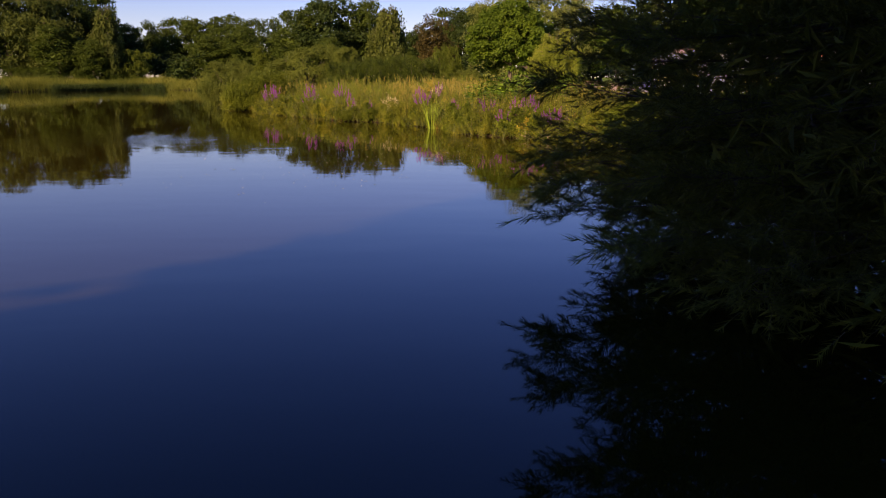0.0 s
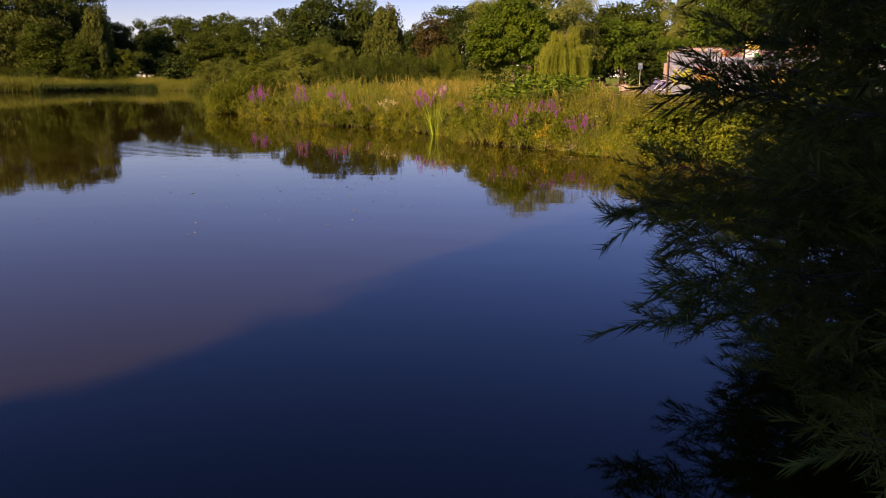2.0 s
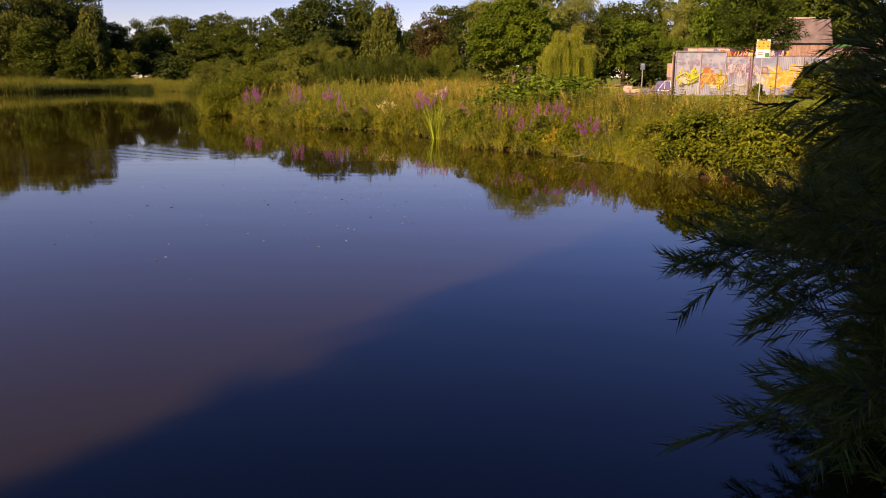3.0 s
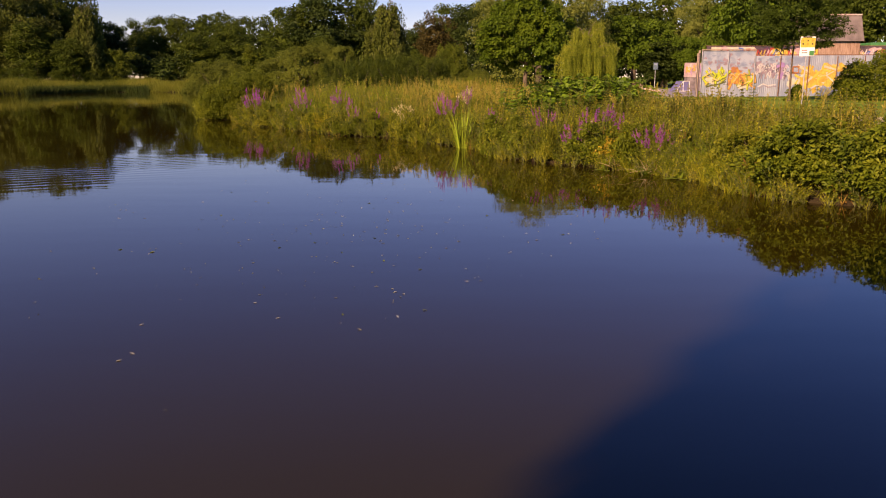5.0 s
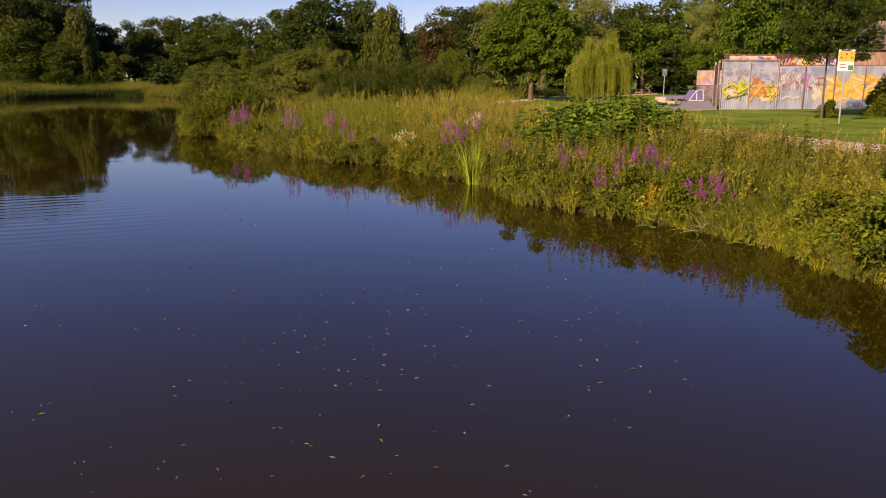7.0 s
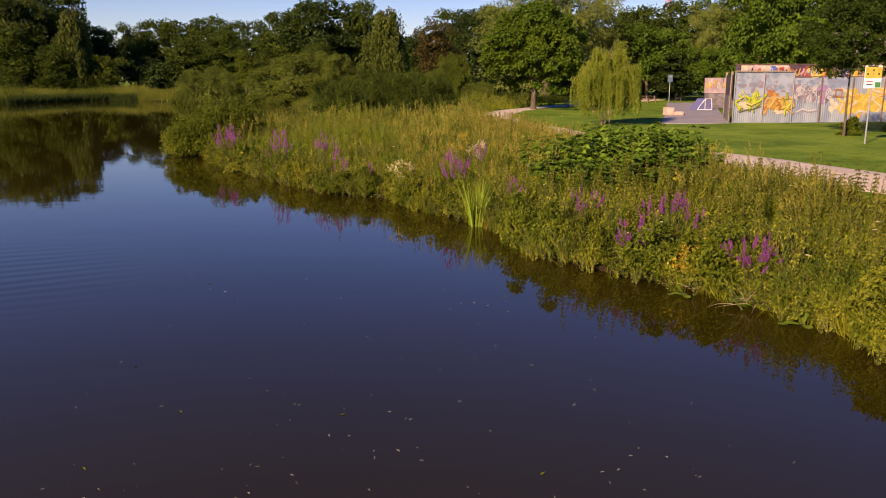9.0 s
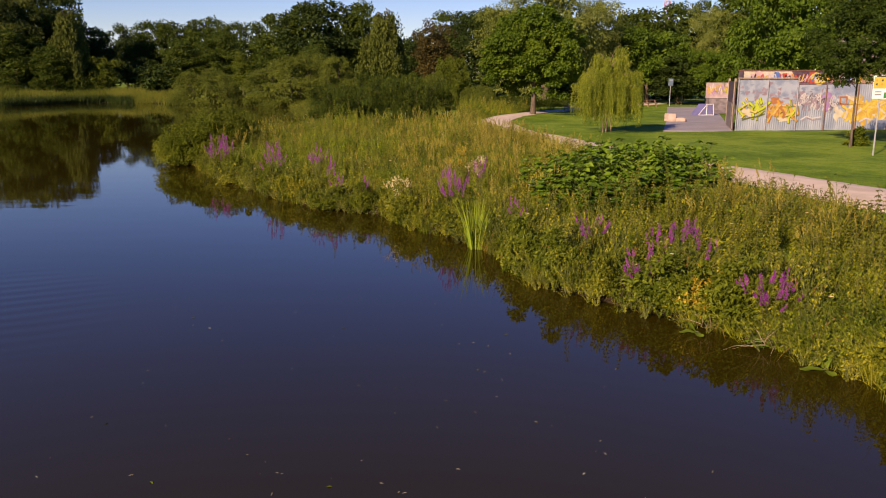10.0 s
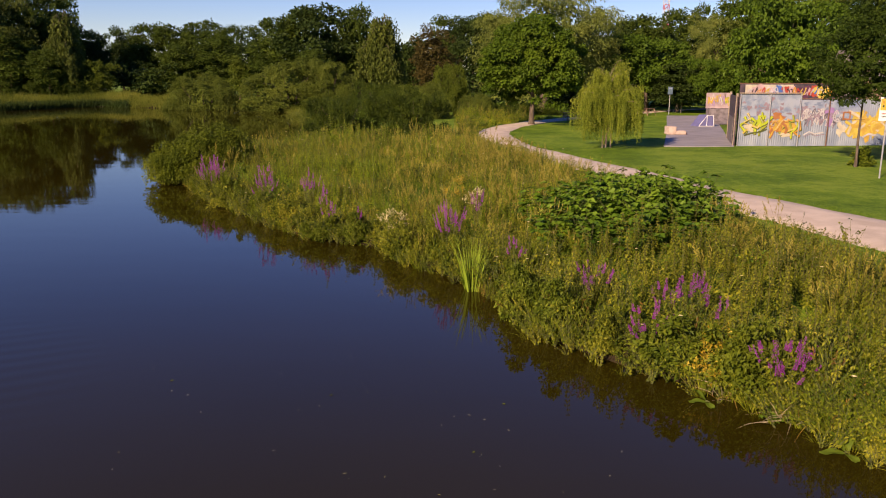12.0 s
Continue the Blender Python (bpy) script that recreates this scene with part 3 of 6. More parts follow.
def another(ob, x, y, size=1.0, tall=None, label=""):
    m = pose(x, y, float(height(x, y)) - 0.03, 0, 0, rng.uniform(0, 360))
    twin = copy_thing(ob, m @ Matrix.Diagonal((size / ob.scale[0], size / ob.scale[1], (tall or size) / ob.scale[2], 1)))
    if label:
        twin["label"] = label
    return twin


# ---- the wood round the pond: kind, x, y, height, half width ----
rng = np.random.default_rng(60)
WOOD_LABELS = {
    "W": "tall pale green willow in the wood beyond the pond", "B": "leafy green broadleaf tree in the park wood",
    "D": "dark green broadleaf tree at the wood's edge", "BI": "birch with drooping twigs at the wood's edge",
    "S": "small round leafy tree behind the reed bed", "Y": "small yellow-green tree between willow shrubs",
    "C": "brownish copper-leaved tree in the wood", "M": "dense dark green maple behind the skate court",
    "WE": "small weeping willow beside the far path"}
WOOD_WEST = [
    ("W1", -101, 146, 18.5, 7.0), ("B1", -108, 150, 17, 6.5), ("D2", -98, 166, 18, 6), ("W1", -92.4, 150, 22.7, 8.1),
    ("W1", -83.9, 150, 20.9, 6.7), ("B1", -82.4, 160, 23.5, 6.7), ("B2", -78.8, 164, 21.2, 4.7), ("BI", -70.2, 148, 17.2, 4.5),
    ("D1", -72.9, 168, 13.3, 2.9), ("S1", -65.2, 150, 7.6, 3.2), ("D1", -74.6, 185, 16.1, 3.7), ("B2", -68.5, 182, 16.6, 4.2),
    ("B1", -62.7, 184, 17.3, 6.1), ("B3", -54.1, 182, 17.7, 6.5), ("B3", -53, 160, 11.4, 5.1), ("B2", -79.4, 146, 12.4, 5.2),
    ("B3", -72.6, 146, 9.8, 3.8), ("D1", -67.5, 150, 6.2, 3.2), ("D1", -65.6, 172, 7.7, 4.5),
    ("B2", -76.5, 174, 14.5, 4.6), ("B3", -74.5, 157, 16.0, 3.5)]
WOOD_NORTH = [
    ("B2", -47.4, 178, 16.1, 4.1), ("B2", -45, 160, 12.9, 4.4), ("Y1", -38.4, 150, 8.3, 2.2), ("D1", -39.6, 170, 15.1, 3.9),
    ("B1", -30.8, 150, 16.6, 5.2), ("D2", -23.2, 148, 18.4, 7.2), ("B3", -15.5, 150, 18.3, 5), ("B2", -21.5, 132, 9.3, 3.2),
    ("BI", -8.8, 118, 14.3, 4.7), ("D1", -4.8, 140, 12, 3.2), ("C1", -1.3, 134, 12.8, 4.2), ("B2", 1.6, 152, 16.3, 3.7),
    ("D2", 6.4, 150, 16.8, 5), ("B1", 10.7, 150, 17.5, 4.5), ("D2", -9.2, 150, 11.5, 6.5), ("D1", -19, 150, 12.6, 5.4)]
WOOD_EAST = [
    ("B2", 38, 128, 15.5, 5), ("B1", 30.5, 133, 15, 5), ("B3", 46, 122, 16.5, 5.5), ("W2", 13.2, 100, 16.8, 9.4),
    ("W2", 21.4, 112, 14.6, 3.4), ("D1", 27.1, 122, 12.1, 3.5), ("B2", 31, 120, 14.2, 4.5), ("D2", 34.8, 122, 11.9, 2.8),
    # low dark D1 is added to stand for shade below the pale W2
    ("M2", 27.4, 104, 10.7, 5.6), ("B3", 56.6, 172, 21.1, 3.2), ("W2", 37.5, 107, 13.4, 4.4), ("D1", 30.4, 100, 6.6, 3.6), ("M2", 33.8, 97, 7.2, 3.2), ("B2", 41.1, 104, 15.5, 4.6),
    ("M2", 38, 86, 14.4, 6.2), ("W1", 51.2, 104, 17.5, 6), ("B1", 52.4, 96, 17.4, 5), ("B3", 55.9, 92, 17.6, 5.3),
    ("WE", 30.6, 99, 5.5, 1.8)]
MAKERS = {
    "W1": lambda n: broad_tree(n, 20, 7, L_GREY, clusters=130, per=125, leaf=0.54, shape=0.5, hang=0.5, bare=0.03, ball=0.17),
    "W2": lambda n: broad_tree(n, 15, 6, L_WILLOW, clusters=170, per=170, leaf=0.3, shape=0.34, hang=0.9, bare=0.06, ball=0.14),
    "B1": lambda n: broad_tree(n, 18, 5.5, L_BROAD, clusters=110, per=110, leaf=0.5, bare=0.03, ball=0.16),
    "B2": lambda n: broad_tree(n, 16, 4.5, L_BROAD, clusters=95, per=105, leaf=0.48, bare=0.03, ball=0.17),
    "B3": lambda n: broad_tree(n, 17, 5.5, L_BROAD, clusters=110, per=105, leaf=0.5, bare=0.03, ball=0.15),
    "D1": lambda n: broad_tree(n, 14, 4.0, L_DARK, clusters=80, per=100, leaf=0.48, bare=0.02, ball=0.18),
    "D2": lambda n: broad_tree(n, 17, 6.0, L_DARK, clusters=110, per=110, leaf=0.52, bare=0.02, ball=0.16),
    "S1": lambda n: broad_tree(n, 7.3, 2.9, L_YELLOW, clusters=46, per=110, leaf=0.3, bare=0.04),
    "Y1": lambda n: broad_tree(n, 8.3, 2.2, L_YELLOW, clusters=36, per=110, leaf=0.32, bare=0.04),
    "C1": lambda n: broad_tree(n, 13, 4.2, L_COPPER, clusters=80, per=110, leaf=0.36, bare=0.05, ball=0.17),
    "M2": lambda n: broad_tree(n, 11, 6, L_MAPLE, clusters=120, per=120, leaf=0.34, bare=0.12, ball=0.16, shape=0.85, hang=0.4),
    "BI": lambda n: weeping_tree(n, 15, 4.4, L_BIRCH, M_BARK, boughs=34, strands=26, per=20, leaf=0.5, bare=0.08, shape=0.45, low=0.25),
    # darker leaf_broad on WE puts the shade it stands in into its colour
    "WE": lambda n: weeping_tree(n, 5.5, 1.9, L_BROAD, boughs=14, strands=14, per=20, leaf=0.24),
}
SIZES = {"W1": (20, 7), "W2": (15, 6), "B1": (18, 5.5), "B2": (16, 4.5), "B3": (17, 5.5), "D1": (14, 4.0), "D2": (17, 6.0), "S1": (7.3, 2.9),
         "Y1": (8.3, 2.2), "C1": (13, 4.2), "M2": (11, 6), "BI": (15, 4.4), "WE": (5.5, 1.9)}
NAMES = {"W": "willow", "BI": "birch", "WE": "weeping_willow", "M": "maple"}
built = {}
for kind, x, y, tall, half in WOOD_WEST + WOOD_NORTH + WOOD_EAST:
    key = kind if kind in WOOD_LABELS else kind[0]
    if kind not in built:
        ob = MAKERS[kind](NAMES.get(key, "tree"))
        tagged(ob, WOOD_LABELS[key], "tree", "trees of the wood")
        set_down(ob, x, y, half / SIZES[kind][1] * 0.92, tall / SIZES[kind][0] * 0.95)
        built[kind] = ob
    else:
        another(built[kind], x, y, half / SIZES[kind][1] * 0.92, tall / SIZES[kind][0] * 0.95)

# shrubs on the far shore and behind the meadow: x, y, height, half width, leaf
SHORE_SHRUBS = [
    (-38.8, 128, 7.6, 6.3, 0), (-24.1, 126, 8.2, 8.3, 0), (-17.2, 122, 7.4, 4.4, 0), (-7.4, 57.5, 3.9, 2.9, 1), (-2.2, 58.5, 4.3, 2.7, 1), (-2.5, 84, 4.2, 3.5, 0), (-6.4, 88, 4.5, 3.8, 1), (1, 100, 6.5, 2.7, 2), (4, 88, 3, 2.5, 0), (-12.8, 84, 2.7, 1.8, 1)]
FAR_SHRUBS = [
    (7.3, 90, 2, 3.9, 1), (13.1, 94, 1.6, 4, 1), (-74.7, 146, 4.4, 4.1, 1), (-69, 148, 4.6, 4.1, 1), (-80, 144, 4.4, 4.1, 1), (23.5, 110, 1.7, 3, 1), (-60, 165, 4, 5, 1), (-50, 158, 3.6, 5, 1), (-88, 146, 4.5, 5, 1), (-44, 152, 4, 4, 1)]
SHRUB_LABELS = ["rounded grey-green willow shrub at the water", "dark green leafy shrub behind the meadow", "light green bushy shrub beside dark trees"]
shrub_first = {}
for x, y, tall, half, leaf in SHORE_SHRUBS + FAR_SHRUBS:
    if leaf not in shrub_first:
        ob = shrub("shrub", 5, 5, (L_SALLOW, L_THICKET, L_YELLOW)[leaf], clusters=(190, 64, 190)[leaf], per=(210, 400, 120)[leaf], leaf=(0.165, 0.19, 0.22)[leaf], shape=0.5, ball=(0.125, 0.21, 0.11)[leaf], rough=(0.6, 1.1, 0.6)[leaf])
        tagged(ob, SHRUB_LABELS[leaf], "shrub", "waterside shrubs")
        shrub_first[leaf] = set_down(ob, x, y, half / 5 * 0.95, tall / 5 * 0.98)
        ob.location.z -= 0.5
    else:
        twin = another(shrub_first[leaf], x, y, half / 5 * 0.95, tall / 5 * 0.98)
        twin.location.z -= 0.5

# the lawn's own trees
maple = broad_tree("maple", 9.5, 4.8, L_LAWN_MAPLE, clusters=420, per=105, leaf=0.22, bare=0.14, ball=0.095, shape=0.9, hang=0.5, limbs=10, girth=0.22,
                   label="large dense green maple on the lawn by the path")
set_down(maple, 8.5, 73, 1.0)
def young_willow(label):
    """A young willow: arching boughs hung with separate curtains of long twigs, its trunk tied between stakes."""
    r = np.random.default_rng(5)
    root = thing("weeping_willow", label=label, category="tree")
    wood, crown = Acc(), Acc()
    z = np.linspace(-0.2, 4.3, 7)
    wood.add(*tube(np.stack([0.06 * np.sin(z * 1.1), 0.04 * np.cos(z) - 0.04, z], -1), 0.065 * (1.15 - 0.2 * z)), 0)
    s = np.linspace(0, 1, 8)
    for k in range(30):
        f = k / 29
        ang = k * 2.399 + r.normal(0, 0.25)
        reach = (2.3 - 1.5 * f**1.4) * r.uniform(0.72, 1.05)
        foot = 2.2 + 2.0 * f
        top = min(foot + r.uniform(0.5, 1.0), 5.15) + (0.25 if abs(ang % 6.283 - 0.4) < 0.9 and f > 0.6 else 0.0)
        line = np.stack([np.cos(ang) * reach * s, np.sin(ang) * reach * s, foot + (top - foot) * np.sin(np.minimum(s * 1.9, 2.1)) / 1.0], -1)
        wood.add(*tube(line, 0.024 * (1.08 - s), 4), 0)
        for j in range(5):
            g = (0.3, 0.55, 0.75, 0.9, 1.0)[j]
            hang = np.array([np.interp(g, s, line[:, q]) for q in range(3)]) + r.normal(0, 0.1, 3) * [1, 1, 0.4]
            rad = math.hypot(hang[0], hang[1])
            bottom = r.choice([0.6, 1.0, 1.6, 2.4], p=[0.3, 0.32, 0.26, 0.12]) * r.uniform(0.85, 1.15) if rad > 0.8 else r.uniform(1.0, 2.4)
            for q in range(9):
                start = hang + r.normal(0, 0.11, 3) * [1, 1, 0.7]
                fall = max(start[2] - bottom, 0.35) * r.uniform(0.6, 1.05)
                n = int(12 + fall * 13)
                t = np.linspace(0, 1, n)[:, None]
                away = np.array([math.cos(ang), math.sin(ang)]) * 0.18
                p = start + np.concatenate([away * np.sin(t * 2.2) + r.normal(0, 0.05, 2) * t, -fall * t], 1) + r.normal(0, 0.028, (n, 3))
                size = r.uniform(0.11, 0.2, n)
                crown.add(*leaves(p, r.normal(0, 0.42, p.shape) - [0, 0, 1.0], r.normal(0, 1, p.shape), size, size * 0.2))
    part("trunk", wood.mesh("trunk", [M_BARK_PALE], True), None, root)
    part("crown", crown.mesh("crown", [L_WEEP]), None, root)
    for a in (0.4, 2.5, 4.6):
        part("stake", rod((0.34 * math.cos(a), 0.34 * math.sin(a), -0.2), (0.3 * math.cos(a), 0.3 * math.sin(a), 1.8), 0.045), M_BARK_PALE, root, "slim wooden support stake")
    return root


willow = young_willow("young weeping willow with support stakes on the lawn")
set_down(willow, 10.35, 48.7, 1.0)
young = broad_tree("young_tree", 7.6, 2.2, L_YOUNG, M_BARK, clusters=190, per=120, leaf=0.14, bare=0.3, ball=0.12, limbs=8, girth=0.06, shape=0.5, hang=0.3,
                   label="young dark green lawn tree with a slim trunk")
set_down(young, 20.6, 38.0, 1.0)


# undergrowth that closes the wood's foot
a = Acc()
spots = [(x, 158 + 9 * math.sin(x * 0.13) + 10 * rng.random()) for x in np.arange(-125, -42, 1.6)] + [(x, 158 + 12 * rng.random()) for x in np.arange(-42, 22, 1.6)]
spots += [(x, 120 + 10 * rng.random()) for x in np.arange(12, 42, 1.6)] + [(x, 108 + 8 * rng.random()) for x in np.arange(40, 95, 1.7)]
spots += [(x, 113 + 6 * rng.random()) for x in np.arange(3, 24, 1.2)]
p = np.array(spots)
p = np.concatenate([p, p + rng.normal(0, 1.5, p.shape)])
c = np.stack([p[:, 0], p[:, 1], 0.9 + rng.uniform(0.3, 6.5, len(p)) * np.where(p[:, 0] < -40, 1.0, 0.65)], -1)
cluster_leaves(a, c, rng.uniform(1.4, 2.4, len(c)), 60, 0.75)
tagged(new("undergrowth", a.mesh("undergrowth", [L_DARK])), "dark dense undergrowth at the foot of the wood", "plants", kind="stuff")

# ---- skate court, graffiti fence, signs, sheds ----
M_ZINC = plain_mat("zinc_sheet", (0.19, 0.235, 0.30), (0.30, 0.345, 0.395), 1.6, 0.6, 0.1, 0.1, stretch=(1, 1, 0.4))
M_PANEL = plain_mat("flaking_panel", (0.17, 0.22, 0.30), (0.29, 0.335, 0.40), 1.3, 0.7, 0.15, spread=(0.42, 0.56))
M_WOODPOST = plain_mat("grey_post", (0.18, 0.14, 0.10), (0.33, 0.27, 0.2), 3.0, 0.85, 0.5, stretch=(3, 3, 0.4))
M_RUST = plain_mat("rusty_post", (0.10, 0.05, 0.03), (0.2, 0.11, 0.07), 5.0, 0.8, 0.5)
M_DARKPLY = plain_mat("dark_board", (0.03, 0.025, 0.035), (0.09, 0.06, 0.07), 2.0, 0.7, 0.2)
M_RAMP = plain_mat("worn_ramp", (0.10, 0.085, 0.08), (0.19, 0.165, 0.16), 3.0, 0.6, 0.2)
M_SKATE_BOARD = plain_mat("skate_board_panel", (0.27, 0.2, 0.2), (0.42, 0.32, 0.31), 2.5, 0.7, 0.2)
M_BRICK = plain_mat("block_stone", (0.36, 0.27, 0.215), (0.52, 0.41, 0.335), 3.0, 0.9, 0.4)
M_STEEL = plain_mat("galvanised", (0.35, 0.36, 0.38), (0.5, 0.51, 0.53), 5.0, 0.45, 0.1, 0.6)
M_WHITE = plain_mat("white_enamel", (0.72, 0.72, 0.7), (0.82, 0.82, 0.8), 3.0, 0.4, 0.05)
M_ROOF = plain_mat("roof_felt", (0.10, 0.085, 0.08), (0.17, 0.145, 0.135), 1.5, 0.9, 0.4)
M_BOARD = plain_mat("weathered_boards", (0.20, 0.12, 0.08), (0.36, 0.25, 0.18), 2.5, 0.85, 0.5, stretch=(4, 4, 0.4))


def paint(name, c, dirt=0.8):
    return plain_mat(name, tuple(a * dirt * 0.62 for a in c), tuple(a * 0.66 for a in c), 3.0, 0.6, 0.05)


P_YELLOW = paint("paint_yellow", (0.85, 0.64, 0.10))
P_LIME = paint("paint_lime", (0.62, 0.75, 0.04))
P_ORANGE = paint("paint_orange", (0.85, 0.42, 0.06))
P_LILAC = paint("paint_lilac", (0.50, 0.30, 0.62))
P_MAUVE = paint("paint_mauve", (0.42, 0.32, 0.38))
P_PINK = paint("paint_pink", (0.75, 0.5, 0.5))
P_WHITE = paint("paint_white", (0.75, 0.72, 0.7))
P_BLACK = paint("paint_black", (0.03, 0.03, 0.03))
P_GREEN = paint("paint_green", (0.06, 0.34, 0.10))
P_BLUE = paint("paint_blue", (0.10, 0.22, 0.6))
P_RED = paint("paint_red", (0.65, 0.09, 0.05))
P_RAMPBLUE = paint("paint_violet_blue", (0.2, 0.2, 0.42))
P_MAROON = paint("paint_maroon", (0.16, 0.05, 0.10))
P_DARKBLUE = paint("paint_darkblue", (0.12, 0.2, 0.27))
P_RUST2 = paint("paint_brown", (0.55, 0.22, 0.08))
P_PALE = paint("paint_cream", (0.8, 0.72, 0.52))
P_OCHRE = paint("paint_ochre", (0.78, 0.5, 0.08))
P_OLIVE = paint("paint_olive", (0.45, 0.5, 0.05))
P_OLIVE_DARK = paint("paint_dark_olive", (0.13, 0.15, 0.04))
P_GREYDARK = paint("paint_dark_grey", (0.22, 0.2, 0.24))
P_BLUEGREY = paint("paint_bluegrey", (0.30, 0.38, 0.52))

court_z = 0.97
slab = np.array([(14.4, 49.8), (18.9, 49.6), (22.8, 62), (32, 91), (26.5, 91), (18.4, 63)], float)
bm = bmesh.new()
top = [bm.verts.new((x, y, court_z + 0.03)) for x, y in slab]
low = [bm.verts.new((x, y, court_z - 0.5)) for x, y in slab]
bm.faces.new(top)
for k in range(len(slab)):
    bm.faces.new((top[k], low[k], low[(k + 1) % len(slab)], top[(k + 1) % len(slab)]))
bmesh.ops.recalc_face_normals(bm, faces=bm.faces)
me = bpy.data.meshes.new("skate_court")
bm.to_mesh(me)
bm.free()
me.materials.append(M_ASPHALT)
tagged(new("pavement", me), "grey asphalt skate court beside the graffiti fence", "pavement", kind="structure")


def corrugated(width, tall, pitch=0.15, deep=0.013):
    """One sheet with upright ribs, its lower left corner at the origin, facing -y."""
    n = int(width / pitch)
    xs, ys = [], []
    for k in range(n):
        xs += [k * pitch + pitch * f for f in (0.0, 0.36, 0.5, 0.86)]
        ys += [0, 0, -deep, -deep]
    xs.append(width), ys.append(0)
    xs, ys = np.array(xs), np.array(ys)
    v = np.concatenate([np.stack([xs, ys, np.zeros_like(xs)], -1), np.stack([xs, ys, np.full_like(xs, tall)], -1),
                        np.stack([xs, ys + 0.006, np.full_like(xs, tall)], -1), np.stack([xs, ys + 0.006, np.zeros_like(xs)], -1)])
    c = len(xs)
    k = np.arange(c - 1)
    q = np.concatenate([np.stack([k + a * c, k + 1 + a * c, k + 1 + b * c, k + b * c], -1) for a, b in ((0, 1), (1, 2), (2, 3), (3, 0))])
    return v, q


def stroke(points, width, bm=None, y=0.0):
    """A flat painted band along a line in the xz plane."""
    bm = bm or bmesh.new()
    p = [Vector((a, 0, b)) for a, b in points]
    sides = []
    for k, c in enumerate(p):
        d = (p[min(k + 1, len(p) - 1)] - p[max(k - 1, 0)]).normalized()
        nrm = Vector((-d.z, 0, d.x)) * width / 2
        sides.append((bm.verts.new(c + nrm + Vector((0, y, 0))), bm.verts.new(c - nrm + Vector((0, y, 0)))))
    for (a, b), (c, e) in zip(sides, sides[1:]):
        bm.faces.new((a, b, e, c))
    return bm


def blob(cx, cz, rx, rz, wob, seed, bm=None, y=0.0, n=22):
    """A painted patch with an uneven edge."""
    bm = bm or bmesh.new()
    r = random.Random(seed)
    ph = [r.uniform(0, 6.28) for _ in range(4)]
    vs = []
    for k in range(n):
        a = 2 * math.pi * k / n
        s = 1 + wob * (math.sin(3 * a + ph[0]) + 0.7 * math.sin(5 * a + ph[1]) + 0.5 * math.sin(9 * a + ph[2])) / 2
        vs.append(bm.verts.new((cx + rx * s * math.cos(a), y, cz + rz * s * math.sin(a))))
    bm.faces.new(vs)
    return bm


fence = thing("graffiti_fence", (19.15, 49.95, 0.95), "tall corrugated metal fence sprayed with colourful abstract graffiti", "fence", turn=5.5)
sheets = [(0.1, 2.0, 3.35), (2.1, 2.0, 3.35), (4.1, 2.0, 2.98), (6.1, 2.2, 3.0), (8.3, 2.2, 3.0), (10.5, 2.2, 3.0), (12.7, 2.2, 3.0), (14.9, 2.2, 3.0), (17.1, 2.2, 2.9), (19.3, 2.2, 2.9)]
for x0, w, tall in sheets:
    a = Acc()
    lean = abs(rng.normal(0, 0.005))
    flat = x0 < 8
    v, q = corrugated(w - 0.01, 1.75 if flat else tall)
    v = v + [x0, lean, 0.02]
    a.add(v, q)
    part("sheet", a.mesh("sheet", [M_ZINC]), None, fence)
    if flat:
        part("panel", block((w - 0.02, 0.02, tall - 1.76), (x0 + w / 2, lean - 0.004, 1.77 + (tall - 1.76) / 2), bevel=0.004), M_PANEL, fence, "flat pale upper panel")
for x0, tall in ((0.02, 3.45), (2.05, 3.4), (4.12, 3.42), (6.12, 3.0), (8.35, 3.0), (10.6, 3.0), (12.8, 3.0)):
    part("post", block((0.065, 0.06, tall), (x0, -0.065, tall / 2), bevel=0.01), M_STEEL if tall > 3.3 else M_RUST, fence)
part("top_rail", block((4.2, 0.1, 0.08), (2.06, -0.07, 3.42)), M_WOODPOST, fence)
part("top_rail", block((17.3, 0.08, 0.06), (12.8, 0.03, 3.06)), M_RUST, fence)
part("mid_joint", block((15.2, 0.012, 0.03), (13.7, -0.02, 1.72), bevel=0), M_RUST, fence)
# sprayed pieces, proud of the ribs by a few millimetres
FACE = -0.019


def spray(mat, maker, label="sprayed paint"):
    part("paint", maker, mat, fence, label)


Y1 = FACE - 0.004
Y2 = FACE - 0.008
paint_rnd = random.Random(31)


def curl(cx, cz, w, h, turns, ph, n=15):
    """A curved line that winds through a box."""
    return [(cx + w * (0.62 * math.cos(ph + turns * k / n * 6.28) + 0.6 * (k / n - 0.5)), cz + h * (0.5 * math.sin(ph * 1.3 + turns * k / n * 8.1) + 0.25 * math.cos(k * 0.9 + ph))) for k in range(n)]


# flaking patches on the upper panels
for k in range(60):
    cx = paint_rnd.uniform(0.2, 8.2)
    spray(P_MAUVE if k % 4 else P_BLUEGREY, blob(cx, paint_rnd.gauss(2.35, 0.28), paint_rnd.uniform(0.05, 0.26), paint_rnd.uniform(0.04, 0.14), 0.6, 300 + k, y=FACE - 0.00008 * k, n=14), "flaking mauve paint patch")


def jagged(cx, cz, w, h, n=6):
    """An angular line that zigzags through a box."""
    return [(cx + w * (paint_rnd.random() - 0.5), cz + h * (0.5 - k / (n - 1)) + paint_rnd.uniform(-0.12, 0.12) * h) for k in range(n)]


